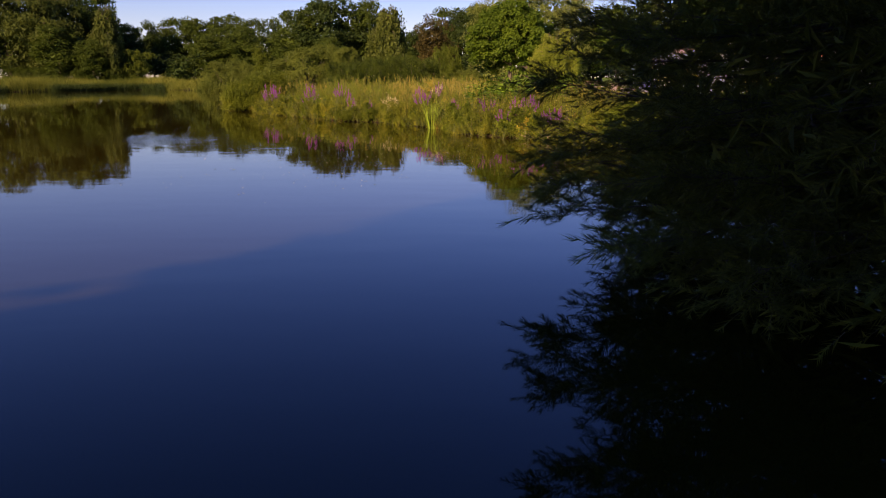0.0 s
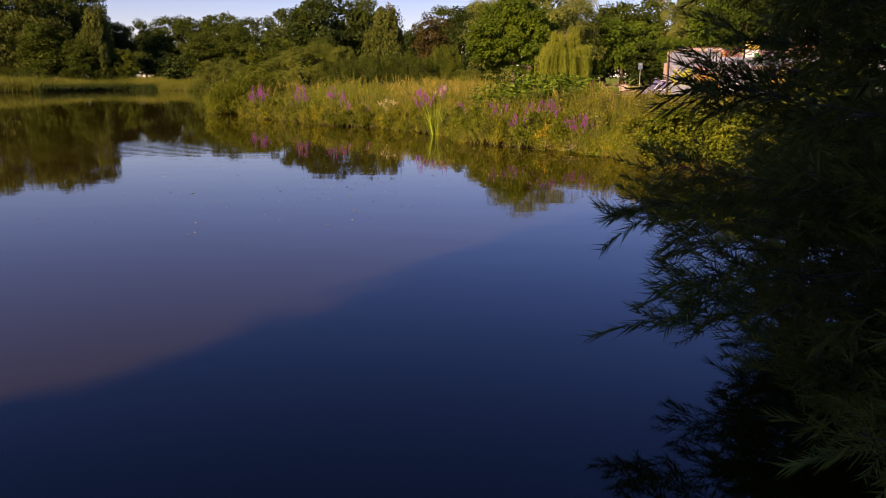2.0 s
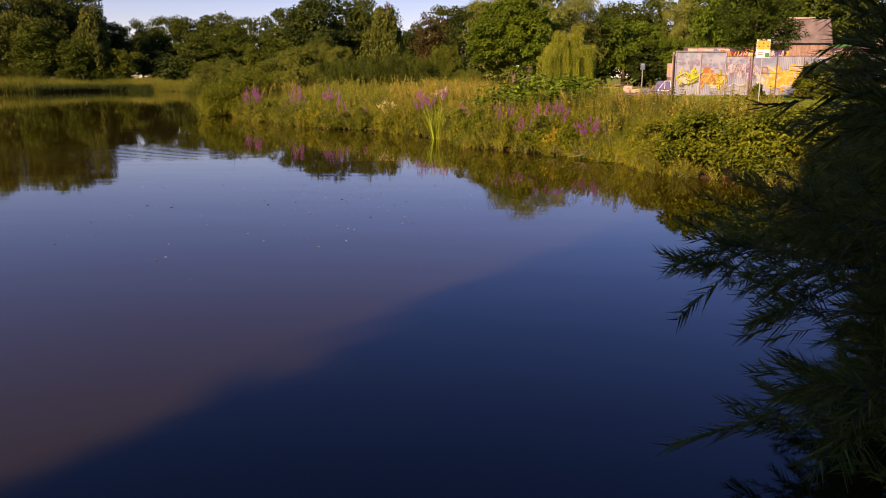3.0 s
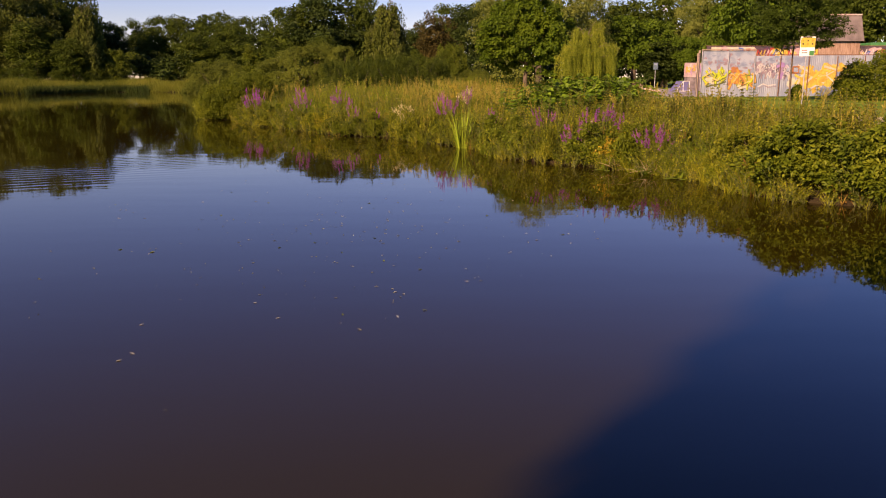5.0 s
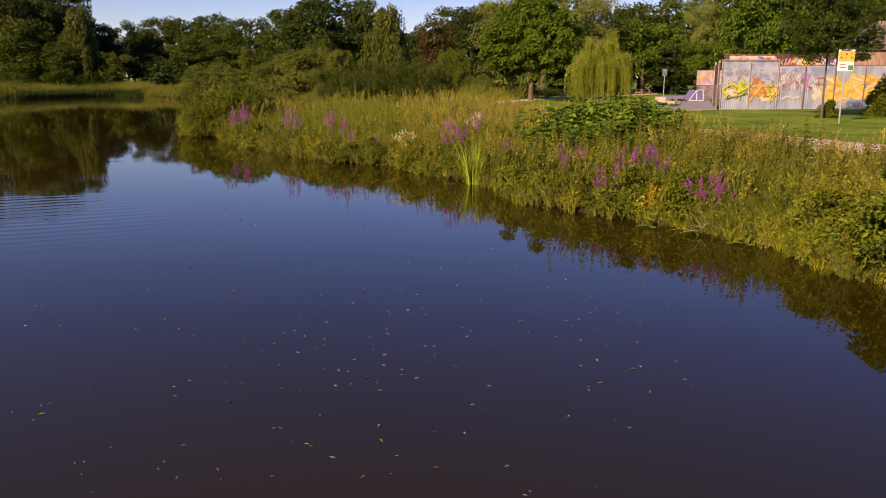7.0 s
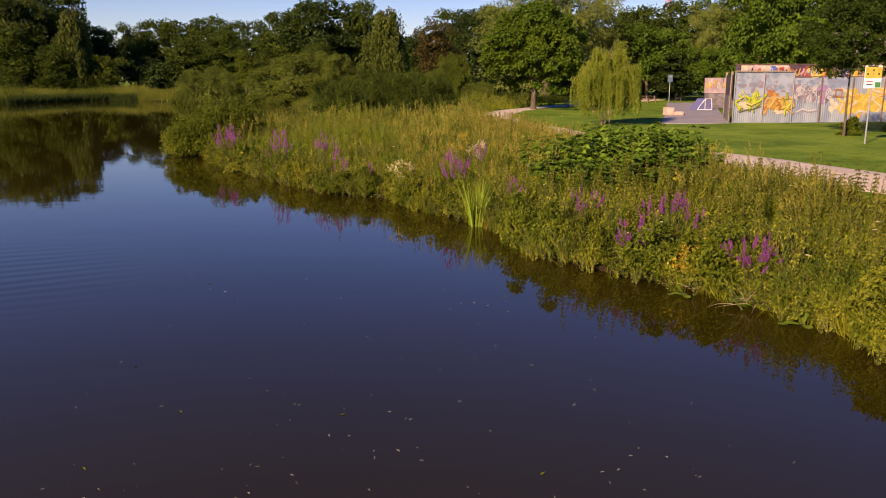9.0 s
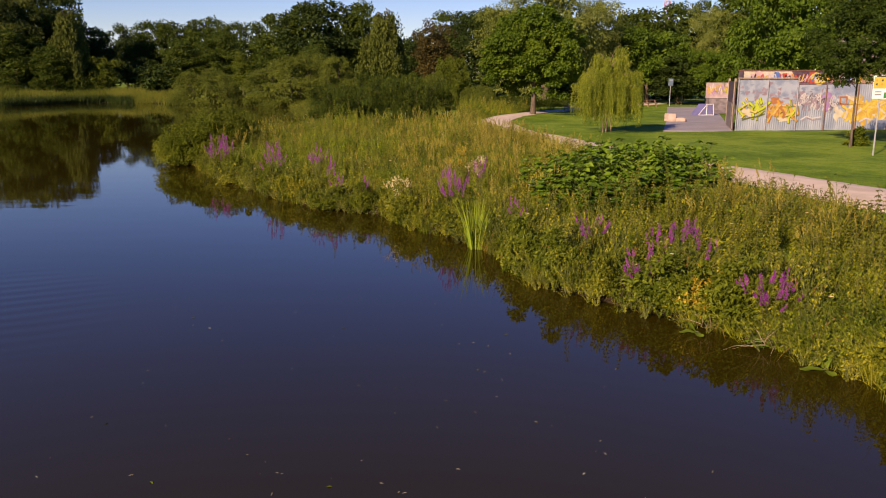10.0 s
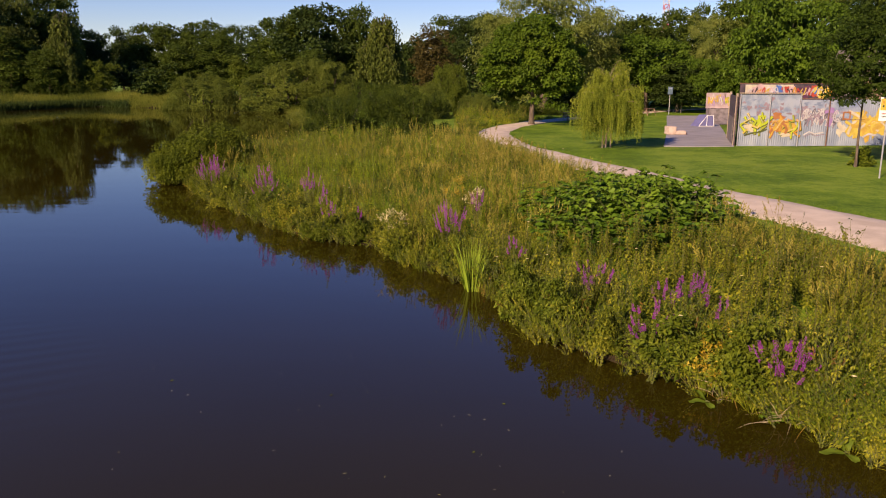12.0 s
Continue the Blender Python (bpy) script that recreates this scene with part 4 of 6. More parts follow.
def letter_piece(x0, x1, z0, z1, fills, dark, count, wide):
    """A sprayed piece of interlocking angular strokes with a dark edge and pale glints."""
    for k in range(count):
        f = (k + 0.5) / count
        cx, cz = x0 + (x1 - x0) * f, (z0 + z1) / 2 + paint_rnd.uniform(-0.15, 0.15) * (z1 - z0)
        mat = fills[k % len(fills)]
        if k % 3 == 2:
            line = [(cx - 0.4, cz - 0.1 + paint_rnd.uniform(-0.3, 0.1)), (cx, cz + paint_rnd.uniform(-0.3, 0.3)), (cx + 0.42, cz + paint_rnd.uniform(-0.1, 0.4))]
        else:
            line = jagged(cx, cz, (x1 - x0) * 0.42, (z1 - z0) * paint_rnd.uniform(0.55, 0.95), 5)
        w = wide * paint_rnd.uniform(0.7, 1.25)
        spray(dark, stroke([(a + 0.03, b - 0.04) for a, b in line], w + 0.05, y=Y1 - 0.0005 * k))
        spray(mat, stroke(line, w, y=Y1 - 0.0005 * k - 0.0002))
        if k % 2:
            spray(P_WHITE, stroke([(a - 0.02, b + 0.02) for a, b in line[:3]], 0.022, y=Y1 - 0.0005 * k - 0.0004))


for k, (cx, cz, rx, rz, mat) in enumerate([(0.9, 1.25, 0.4, 0.3, P_PALE), (1.5, 1.6, 0.4, 0.42, P_LIME), (2.75, 1.35, 0.35, 0.35, P_OCHRE), (3.5, 1.2, 0.5, 0.45, P_OCHRE), (2.6, 1.95, 0.45, 0.22, P_RUST2), (3.4, 0.75, 0.6, 0.12, P_PALE)]):
    spray(mat, blob(cx, cz, rx, rz, 0.5, 500 + k, y=FACE - 0.0055 - 0.0001 * k))
letter_piece(0.35, 1.95, 0.75, 2.1, (P_LIME, P_YELLOW, P_LIME, P_OLIVE), P_OLIVE_DARK, 9, 0.13)
spray(P_OLIVE_DARK, stroke([(0.45, 0.72), (0.9, 0.86), (1.4, 0.92), (2.0, 1.12)], 0.09, y=Y1 - 0.006))
letter_piece(2.15, 3.2, 0.7, 2.0, (P_ORANGE, P_OCHRE, P_RUST2, P_ORANGE), P_RUST2, 7, 0.13)
letter_piece(2.9, 4.1, 0.6, 1.95, (P_OLIVE, P_YELLOW, P_LIME, P_ORANGE), P_OLIVE_DARK, 8, 0.13)
# white, mauve and grey scribbles
for k in range(64):
    cx = paint_rnd.uniform(4.3, 7.0)
    line = curl(cx, 1.85 + paint_rnd.uniform(-0.4, 0.4) - 0.08 * (cx - 5.5), 0.22, 0.34, 1.0, k * 2.1, 9)
    spray((P_WHITE, P_MAUVE, P_GREYDARK, P_WHITE, P_MAUVE)[k % 5], stroke(line, paint_rnd.uniform(0.045, 0.095), y=Y1 - 0.0003 * k))
spray(P_LILAC, stroke([(6.15, 1.3), (6.3, 1.7), (6.2, 2.0), (6.35, 2.5)], 0.3, y=Y2 - 0.014))
spray(P_LILAC, stroke([(5.85, 2.2), (6.2, 2.3), (6.65, 2.15), (6.7, 2.35)], 0.2, y=Y2 - 0.0146))
spray(P_MAUVE, stroke([(6.05, 1.5), (6.3, 1.9), (6.55, 2.3)], 0.04, y=Y2 - 0.0152))
spray(P_WHITE, stroke([(4.5, 0.72), (4.9, 0.95), (5.3, 0.8), (5.9, 0.9)], 0.09, y=Y1))
spray(P_MAUVE, stroke([(4.6, 0.62), (5.0, 0.82), (5.35, 0.68), (6.0, 0.78)], 0.05, y=Y1 - 0.001))
for k, (cx, cz, rx, rz, mat) in enumerate([(7.1, 1.1, 0.35, 0.4, P_PALE), (8.2, 1.3, 0.6, 0.85, P_YELLOW), (9.0, 1.2, 0.6, 0.7, P_OCHRE), (9.7, 1.35, 0.6, 0.8, P_YELLOW), (10.5, 1.5, 0.55, 0.7, P_YELLOW), (11.3, 1.8, 0.6, 0.55, P_OCHRE), (12.1, 1.3, 0.45, 0.45, P_PALE)]):
    spray(mat, blob(cx, cz, rx, rz, 0.6, 80 + k, y=Y1 - 0.0004 * k))
letter_piece(7.7, 10.2, 0.6, 2.2, (P_YELLOW, P_PALE, P_OCHRE, P_YELLOW), P_OCHRE, 14, 0.15)
letter_piece(9.8, 12.0, 0.9, 2.5, (P_YELLOW, P_OCHRE, P_PALE), P_OCHRE, 9, 0.17)
spray(P_BLUEGREY, blob(10.9, 0.45, 1.2, 0.28, 0.3, 91, y=Y2 - 0.014))
spray(P_WHITE, stroke(curl(9.2, 0.65, 1.3, 0.2, 0.5, 0.3), 0.12, y=Y2 - 0.016))
spray(P_BLUEGREY, stroke(curl(11.0, 1.65, 0.7, 0.3, 0.4, 1.3), 0.14, y=Y2 - 0.017))
spray(P_RUST2, stroke([(7.15, 1.75), (7.15, 2.2), (7.6, 2.2), (7.6, 1.75), (7.1, 1.75)], 0.13, y=Y2 - 0.018))
side_dir = math.degrees(math.atan2(7.3, 2.25))
side = thing("side_wall", (19.05, 50.1, 0.95), "dark boarded side wall of the skate court with paint spots", "wall", turn=side_dir)
part("boards", block((7.4, 0.08, 3.2), (3.75, 0, 1.6)), M_DARKPLY, side)
for x0 in (0.15, 7.3):
    part("post", block((0.1, 0.14, 3.4), (x0, 0.02, 1.7)), M_WOODPOST, side)
part("lower_board", block((5.2, 0.03, 1.75), (4.4, 0.058, 0.9), bevel=0.005), M_RAMP, side, "grey lower board")
for k in range(7):
    bm = blob(0.5 + 0.3 * (k % 3), 0.5 + 0.3 * k, 0.2, 0.14, 0.4, 400 + k, y=0.05)
    part("paint", bm, (P_YELLOW, P_WHITE, P_PINK)[k % 3], side, "sprayed paint")

back = thing("graffiti_wall", (22.2, 57.5, 0.75), "rear skate wall with bright pink yellow and blue graffiti", "wall", turn=4)
part("wall", block((17, 0.16, 4.15), (8.3, 0, 2.07)), M_DARKPLY, back)
FB = -0.084
part("pale_board", block((3.7, 0.008, 0.95), (2.0, -0.081, 3.62), bevel=0), P_PALE, back, "pale painted board")
for k, (cx, rx, mat) in enumerate([(1.2, 0.8, P_PINK), (2.1, 0.35, P_WHITE), (2.7, 0.4, P_BLUE), (3.35, 0.4, P_RED), (3.7, 0.25, P_PINK), (4.7, 0.5, P_MAROON), (5.4, 0.4, P_RED), (6.1, 0.75, P_YELLOW), (7.4, 0.6, P_PINK), (8.6, 0.5, P_MAROON), (9.7, 0.8, P_YELLOW), (11.0, 0.9, P_PINK), (12.6, 0.8, P_YELLOW), (14.4, 0.9, P_PINK)]):
    part("paint", blob(cx, 3.6, rx, 0.42, 0.4, 120 + k, y=FB - 0.003 - 0.001 * k), mat, back, "sprayed paint")
for k in range(44):
    line = curl(0.5 + k * 0.34, 3.6, 0.25, 0.42, 0.9, k * 1.7)
    part("paint", stroke(line, 0.08, y=FB - 0.016 - 0.0004 * k), (P_WHITE, P_BLACK, P_ORANGE, P_RED, P_YELLOW, P_PINK, P_WHITE, P_BLUE)[k % 8], back, "sprayed line")
part("coping", block((17.1, 0.2, 0.06), (8.3, 0, 4.18)), M_RUST, back)


def quarter_pipe(at, turn):
    q = thing("quarter_pipe", at, "grey skate quarter pipe with a painted back board", "skate ramp", turn=turn)
    bm = bmesh.new()
    prof = [(0, 0)] + [(2.0 * math.sin(a), 2.0 - 2.0 * math.cos(a)) for a in np.linspace(0.15, 1.25, 9)] + [(2.7, 1.37), (2.7, 0)]
    lo = [bm.verts.new((x, -1.2, z)) for x, z in prof]
    hi = [bm.verts.new((x, 1.2, z)) for x, z in prof]
    for k in range(len(prof)):
        bm.faces.new((lo[k], lo[(k + 1) % len(prof)], hi[(k + 1) % len(prof)], hi[k]))
    bm.faces.new(lo[::-1]), bm.faces.new(hi)
    part("ramp", bm, M_RAMP, q)
    part("back_board", block((0.06, 2.5, 1.5), (2.72, 0, 2.15)), M_SKATE_BOARD, q, "mauve painted back board")
    for k in range(9):
        line = curl(-0.95 + 0.23 * k, 2.25 + 0.2 * math.sin(k * 2.1), 0.2, 0.6, 0.8, k * 1.9)
        bm = stroke(line, 0.07)
        bmesh.ops.transform(bm, matrix=pose(2.676 - 0.0015 * k, 0, 0, 0, 0, -90), verts=bm.verts)
        part("paint", bm, (P_OCHRE, P_WHITE, P_LILAC, P_YELLOW)[k % 4], q, "sprayed line")
    for k, mat in enumerate((P_OCHRE, P_MAUVE, P_OLIVE)):
        bm = blob(-0.7 + k * 0.7, 2.2, 0.3, 0.3, 0.5, 200 + k, y=0.0)
        bmesh.ops.transform(bm, matrix=pose(2.685 - 0.002 * k, 0, 0, 0, 0, -90), verts=bm.verts)
        part("paint", bm, mat, q)
    return q


quarter_pipe((27.2, 73.5, 1.0), 90)

ramp = thing("fun_box", (24.1, 71.2, 1.0), "small wedge skate ramp with a white framed side", "skate ramp", turn=8)
bm = bmesh.new()
pts = [(-0.85, 0), (-0.1, 1.0), (0.5, 1.0), (0.6, 0)]
lo, hi = [bm.verts.new((x, -0.9, z)) for x, z in pts], [bm.verts.new((x, 0.7, z)) for x, z in pts]
for k in range(4):
    bm.faces.new((lo[k], lo[(k + 1) % 4], hi[(k + 1) % 4], hi[k]))
bm.faces.new(lo[::-1]), bm.faces.new(hi)
part("body", bm, P_RAMPBLUE, ramp)
for a, b in (((-0.85, 0.03), (-0.1, 1.0)), ((-0.1, 1.0), (0.5, 1.0)), ((0.5, 1.0), (0.6, 0.03)), ((-0.85, 0.03), (0.6, 0.03)), ((-0.1, 1.0), (-0.1, 0.03))):
    part("edge_bar", rod((a[0], -0.93, a[1]), (b[0], -0.93, b[1]), 0.026), M_WHITE, ramp, "pale metal edge bar")
part("side_panel", block((0.6, 0.012, 0.85), (0.22, -0.915, 0.5)), P_RAMPBLUE, ramp, "blue-grey side panel")

ledge = thing("ledge", (18.2, 60.3, 1.0), "low pinkish stone skate ledge in two steps", "skate ledge", turn=4)
part("block", block((0.6, 1.0, 0.62), (-0.32, 0, 0.31), bevel=0.03), M_BRICK, ledge)
part("block", block((0.76, 1.0, 0.3), (0.37, 0, 0.15), bevel=0.03), M_BRICK, ledge)
part("edge_bar", block((0.1, 0.94, 0.18), (0.81, 0, 0.09)), M_DARKPLY, ledge)


def park_sign(at, turn):
    s = thing("park_sign", at, "yellow and white park notice sign on a steel pole", "sign", turn=turn)
    part("pole", rod((0, 0, -0.3), (0, 0, 3.6), 0.035, sides=10), M_STEEL, s)
    board = part("board", block((0.82, 0.03, 1.02), (0, -0.05, 3.05)), M_WHITE, s, "white enamel board")
    part("panel", block((0.8, 0.008, 0.5), (0, -0.071, 3.25), bevel=0), P_YELLOW, board, "yellow panel")
    part("panel", block((0.26, 0.008, 0.24), (0.25, -0.071, 2.7), bevel=0), P_GREEN, board, "green panel")
    for k in range(6):
        part("writing_bar", block((0.075, 0.006, 0.08), (-0.27 + 0.26 * (k % 3), -0.078, 3.35 - 0.17 * (k // 3)), bevel=0), P_BLACK if k % 2 else P_ORANGE, board, "small dark pictogram")
    part("writing_bar", block((0.5, 0.006, 0.05), (-0.05, -0.071, 3.53), bevel=0), P_BLACK, board)
    part("writing_bar", block((0.3, 0.006, 0.04), (-0.15, -0.071, 2.85), bevel=0), P_RED, board)
    part("writing_bar", block((0.3, 0.006, 0.04), (-0.15, -0.071, 2.72), bevel=0), P_BLACK, board)
    return s


park_sign((19.5, 33.9, 0.95), 4)

blue = thing("info_sign", (27.9, 95, 0.95), "small blue and white sign on a grey pole", "sign")
part("pole", rod((0, 0, -0.3), (0, 0, 3.3), 0.04), M_STEEL, blue)
part("board", block((0.6, 0.06, 0.9), (0, -0.08, 2.85), bevel=0.02), P_DARKBLUE, blue)
part("panel", block((0.4, 0.012, 0.2), (0, -0.118, 3.1), bevel=0), P_BLUEGREY, blue, "white panel")


def picnic_table(at, turn):
    t = thing("picnic_table", at, "brown wooden picnic table with benches on grass", "picnic table", "picnic tables", turn=turn)
    for k in range(4):
        part("tabletop_plank", block((1.8, 0.17, 0.04), (0, -0.285 + 0.19 * k, 0.74)), M_RUST, t)
    for s in (-1, 1):
        part("bench", block((1.8, 0.26, 0.04), (0, 0.75 * s, 0.45)), M_BOARD, t)
    for x in (-0.65, 0.65):
        part("crossbeam", block((0.06, 1.7, 0.09), (x, 0, 0.39)), M_BOARD, t)
        for s in (-1, 1):
            part("leg", block((0.06, 0.09, 0.88), (x, 0.52 * s, 0.37), (24 * s, 0, 0)), M_BOARD, t)
    return t


pt = picnic_table((13.6, 81.0, 0.98), 12)
copy_thing(pt, pose(24.5, 92, 0.98, 0, 0, 30))
copy_thing(pt, pose(13.4, 64.5, 0.98, 0, 0, -20))
copy_thing(pt, pose(21.0, 90, 0.98, 0, 0, 8))

# sheds behind the fence
shed = thing("shed", (33.2, 60.5, 0.95), "weathered wooden shed with a dark felt roof", "shed", turn=2)
part("wall", block((3.5, 5.0, 4.4), (0, 0, 2.2), bevel=0.02), M_BOARD, shed)
bm = bmesh.new()
prof = [(-2.8, 4.35), (-2.0, 6.5), (1.6, 6.5), (2.8, 4.35)]
lo, hi = [bm.verts.new((-1.9, y, z)) for y, z in prof], [bm.verts.new((1.9, y, z)) for y, z in prof]
for k in range(4):
    bm.faces.new((lo[k], lo[(k + 1) % 4], hi[(k + 1) % 4], hi[k]))
bm.faces.new(lo[::-1]), bm.faces.new(hi)
bmesh.ops.recalc_face_normals(bm, faces=bm.faces)
part("roof", bm, M_ROOF, shed)
for k in range(17):
    part("plank", block((0.19, 0.03, 4.3), (-1.64 + k * 0.205, -2.515, 2.15), bevel=0), M_BOARD, shed)
part("ridge", block((3.8, 0.3, 0.12), (0, -1.95, 6.52)), M_BRICK, shed)
post = thing("gate_pillar", (38.6, 56.5, 0.95), "pale brick pillar rising above the fence", "pillar")
part("shaft", block((0.55, 0.5, 4.7), (0, 0, 2.35), bevel=0.02), M_BRICK, post)
part("cap", block((0.65, 0.6, 0.12), (0, 0, 4.76), bevel=0.02), M_WOODPOST, post)
cont = thing("container", (41, 63, 0.95), "green metal container behind the fence", "container")
part("body", block((6, 2.4, 4.4), (0, 0, 2.2), bevel=0.03), P_GREEN, cont)
for k in range(18):
    part("rib", block((0.1, 0.05, 4.1), (-2.8 + k * 0.33, -1.22, 2.2), bevel=0.01), P_GREEN, cont)

# the far lattice mast
mast = thing("mast", (97.5, 345, 0), "distant red and white lattice mast above the trees", "mast")
for k in range(13):
    z0 = 20 + k * 2.0
    mat = P_RED if k % 4 == 3 else P_WHITE
    for sx, sy in ((-1, -1), (1, -1), (1, 1), (-1, 1)):
        part("leg", rod((sx, sy, z0), (sx, sy, z0 + 2), 0.16, sides=5), mat, mast)
    part("brace", rod((-1, -1, z0), (1, -1, z0 + 2), 0.12, sides=4), mat, mast)
    part("brace", rod((-1, -1, z0 + 2), (1, -1, z0 + 2), 0.14, sides=4), mat, mast)
part("foot", block((2.4, 2.4, 20), (0, 0, 10)), M_STEEL, mast)

# ---- the waterside meadow ----
rng = np.random.default_rng(80)


def stem_points(h, lean=0.0, n=3):
    s = np.linspace(0, 1, n)
    return np.stack([lean * s**2, 0.3 * lean * s, h * s], -1)


def nettle(tall=1.25, nodes=11, leaf=0.125):
    """Upright stem with tiers of paired leaves and hanging brownish seed strings. Materials: leaf, stem, seed."""
    a = Acc()
    a.add(*tube(stem_points(tall, 0.05), [0.007, 0.006, 0.003], 3), 1)
    for k in range(nodes):
        f = 0.22 + 0.8 * (k + 0.5) / nodes
        p = np.array([[0.05 * f * f, 0.015 * f, tall * f]])
        for s in range(4):
            ang = k * 0.8 + s * 1.57 + rng.normal(0, 0.2)
            d = np.array([np.cos(ang), np.sin(ang), -0.15 - 0.85 * rng.random()])
            size = leaf * (1.2 - 0.75 * f) * rng.uniform(0.8, 1.2)
            a.add(*leaves(p + d * 0.015, d[None], [[0, 0, 1.0]], size, size * 0.5), 0)
        if f > 0.5:
            n = 4
            ang = rng.uniform(0, 6.28, n)
            d = np.stack([np.cos(ang), np.sin(ang), np.full(n, -0.9)], -1)
            a.add(*leaves(np.repeat(p, n, 0), d, rng.normal(0, 1, (n, 3)), 0.09 * (1.4 - 0.8 * f), 0.02), 2)
    return a.arrays()


def herb(tall=0.85, stems=7, per=13, leaf=0.085, spread=0.3, droop=0.2):
    """A leafy mound of several stems."""
    a = Acc()
    for k in range(stems):
        ang = k * 6.28 / stems + rng.normal(0, 0.4)
        tip = np.array([np.cos(ang) * spread, np.sin(ang) * spread, tall * rng.uniform(0.65, 1.05)])
        mid = tip * [0.35, 0.35, 0.6]
        a.add(*tube([(0, 0, 0), mid, tip], [0.006, 0.005, 0.002], 3), 1)
        f = rng.uniform(0.2, 1.05, per)[:, None]
        p = np.where(f < 0.6, mid * f / 0.6, mid + (tip - mid) * (f - 0.6) / 0.4)
        b = rng.uniform(0, 6.28, per)
        d = np.stack([np.cos(b), np.sin(b), rng.uniform(-1.1, 0.1, per) - droop], -1)
        size = leaf * rng.uniform(0.6, 1.3, per)
        face = np.stack([np.cos(b) * 0.7, np.sin(b) * 0.7, np.full(per, 0.7)], -1)
        a.add(*leaves(p, d, rng.normal(0, 0.25, (per, 3)) + face, size, size * 0.6), 0)
    return a.arrays()


def tuft(tall=0.9, blades=20, width=0.014, bend=0.35, heads=0):
    """A tuft of grass, with a few seed heads. Materials: blade, stem, seed."""
    a = Acc()
    ang = rng.uniform(0, 6.28, blades)
    out = rng.uniform(0.05, 0.45, blades)
    ahead = np.stack([np.cos(ang) * out, np.sin(ang) * out, np.ones(blades)], -1)
    base = np.stack([np.cos(ang), np.sin(ang), np.zeros(blades)], -1) * rng.uniform(0, 0.09, (blades, 1))
    a.add(*ribbons(base, ahead, rng.uniform(0.1, bend, blades), tall * rng.uniform(0.5, 1.1, blades), width, 2), 0)
    for k in range(heads):
        b = rng.uniform(0, 6.28)
        tip = np.array([math.cos(b) * 0.22, math.sin(b) * 0.22, tall * rng.uniform(1.05, 1.35)])
        a.add(*tube([(0, 0, 0), tip * [0.4, 0.4, 0.6], tip], [0.004, 0.003, 0.002], 3), 2)
        p = tip * np.linspace(0.82, 1.0, 6)[:, None]
        a.add(*leaves(p, rng.normal(0, 0.35, (6, 3)) + [0.45, 0, 1], rng.normal(0, 1, (6, 3)), 0.095, 0.028), 2)
    return a.arrays()


def field(x, y, s, ph):
    return np.sin(x * s + ph) * np.cos(y * s * 0.8 - ph * 1.7) + 0.6 * np.sin(x * s * 2.3 + y * s * 1.9 + ph * 3)


def meadow_points(count, x0, x1, y0, y1, gap=0.5, inland=60.0, out=-0.15):
    """Random places between the shore and the path."""
    x, y = rng.uniform(x0, x1, count), rng.uniform(y0, y1, count)
    d = shore_distance(x, y)
    side = np.interp(y, PATH_MID[:, 1], PATH_MID[:, 0]) - np.interp(y, PATH_MID[:, 1], PATH_HALF) - gap - np.interp(y, [8, 15.5, 20.3, 24, 30, 40], [4.5, 2.6, 1.5, 1.0, 0.5, 0.0])
    keep = (d > out) & (x < side) & (d < inland)
    return x[keep], y[keep], d[keep]


def lay(name, label, templates, mats, x, y, size, tall=None, sink=0.03, lean=0.1):
    """One patch of uncountable plants."""
    a = Acc()
    z = np.maximum(height(x, y), 0.0) - sink
    at = np.stack([x, y, z], -1)
    pick = rng.integers(0, len(templates), len(x))
    turn = rng.uniform(0, 6.28, len(x))
    for k, t in enumerate(templates):
        s = pick == k
        scatter(a, t, at[s], turn[s], size[s], None if tall is None else tall[s], lean)
    return tagged(new(name, a.mesh(name, mats)), label, "plants", kind="stuff")


NETTLES = [nettle(1.1 + 0.13 * k, 10 + k) for k in range(4)]
HERBS = [herb(0.8 + 0.05 * k, 7, 17 + k, 0.06) for k in range(4)]
TUFTS = [tuft(0.85 + 0.05 * k, 14, 0.017) for k in range(3)]
HAY = [tuft(0.95, 16, 0.012, 0.3, 4), tuft(1.0, 14, 0.012, 0.4, 5)]
FINE = [herb(0.75, 9, 16, 0.06, 0.28, 0.0), herb(0.9, 8, 16, 0.065, 0.25, 0.0)]

# stretches of the meadow from near to far: y from, y to, plants to the square metre, growth of each
def tracts(seed, dens):
    for y0, y1, k, grow in ((-6, 9, 1.0, 1.0), (9, 18, 1.25, 1.0), (18, 30, 1.15, 1.0), (30, 46, 0.85, 1.08), (46, 84, 0.4, 1.35)):
        x0, x1 = -17, 16
        n = int((x1 - x0) * (y1 - y0) * dens * k)
        x, y, d = meadow_points(n, x0, x1, y0, y1, 0.25 + 0.12 * math.sin(seed))
        s = ~((y < 12) & (d > 7)) & ~((y > 54.5) & (x < 1.5))
        yield x[s], y[s], d[s], grow


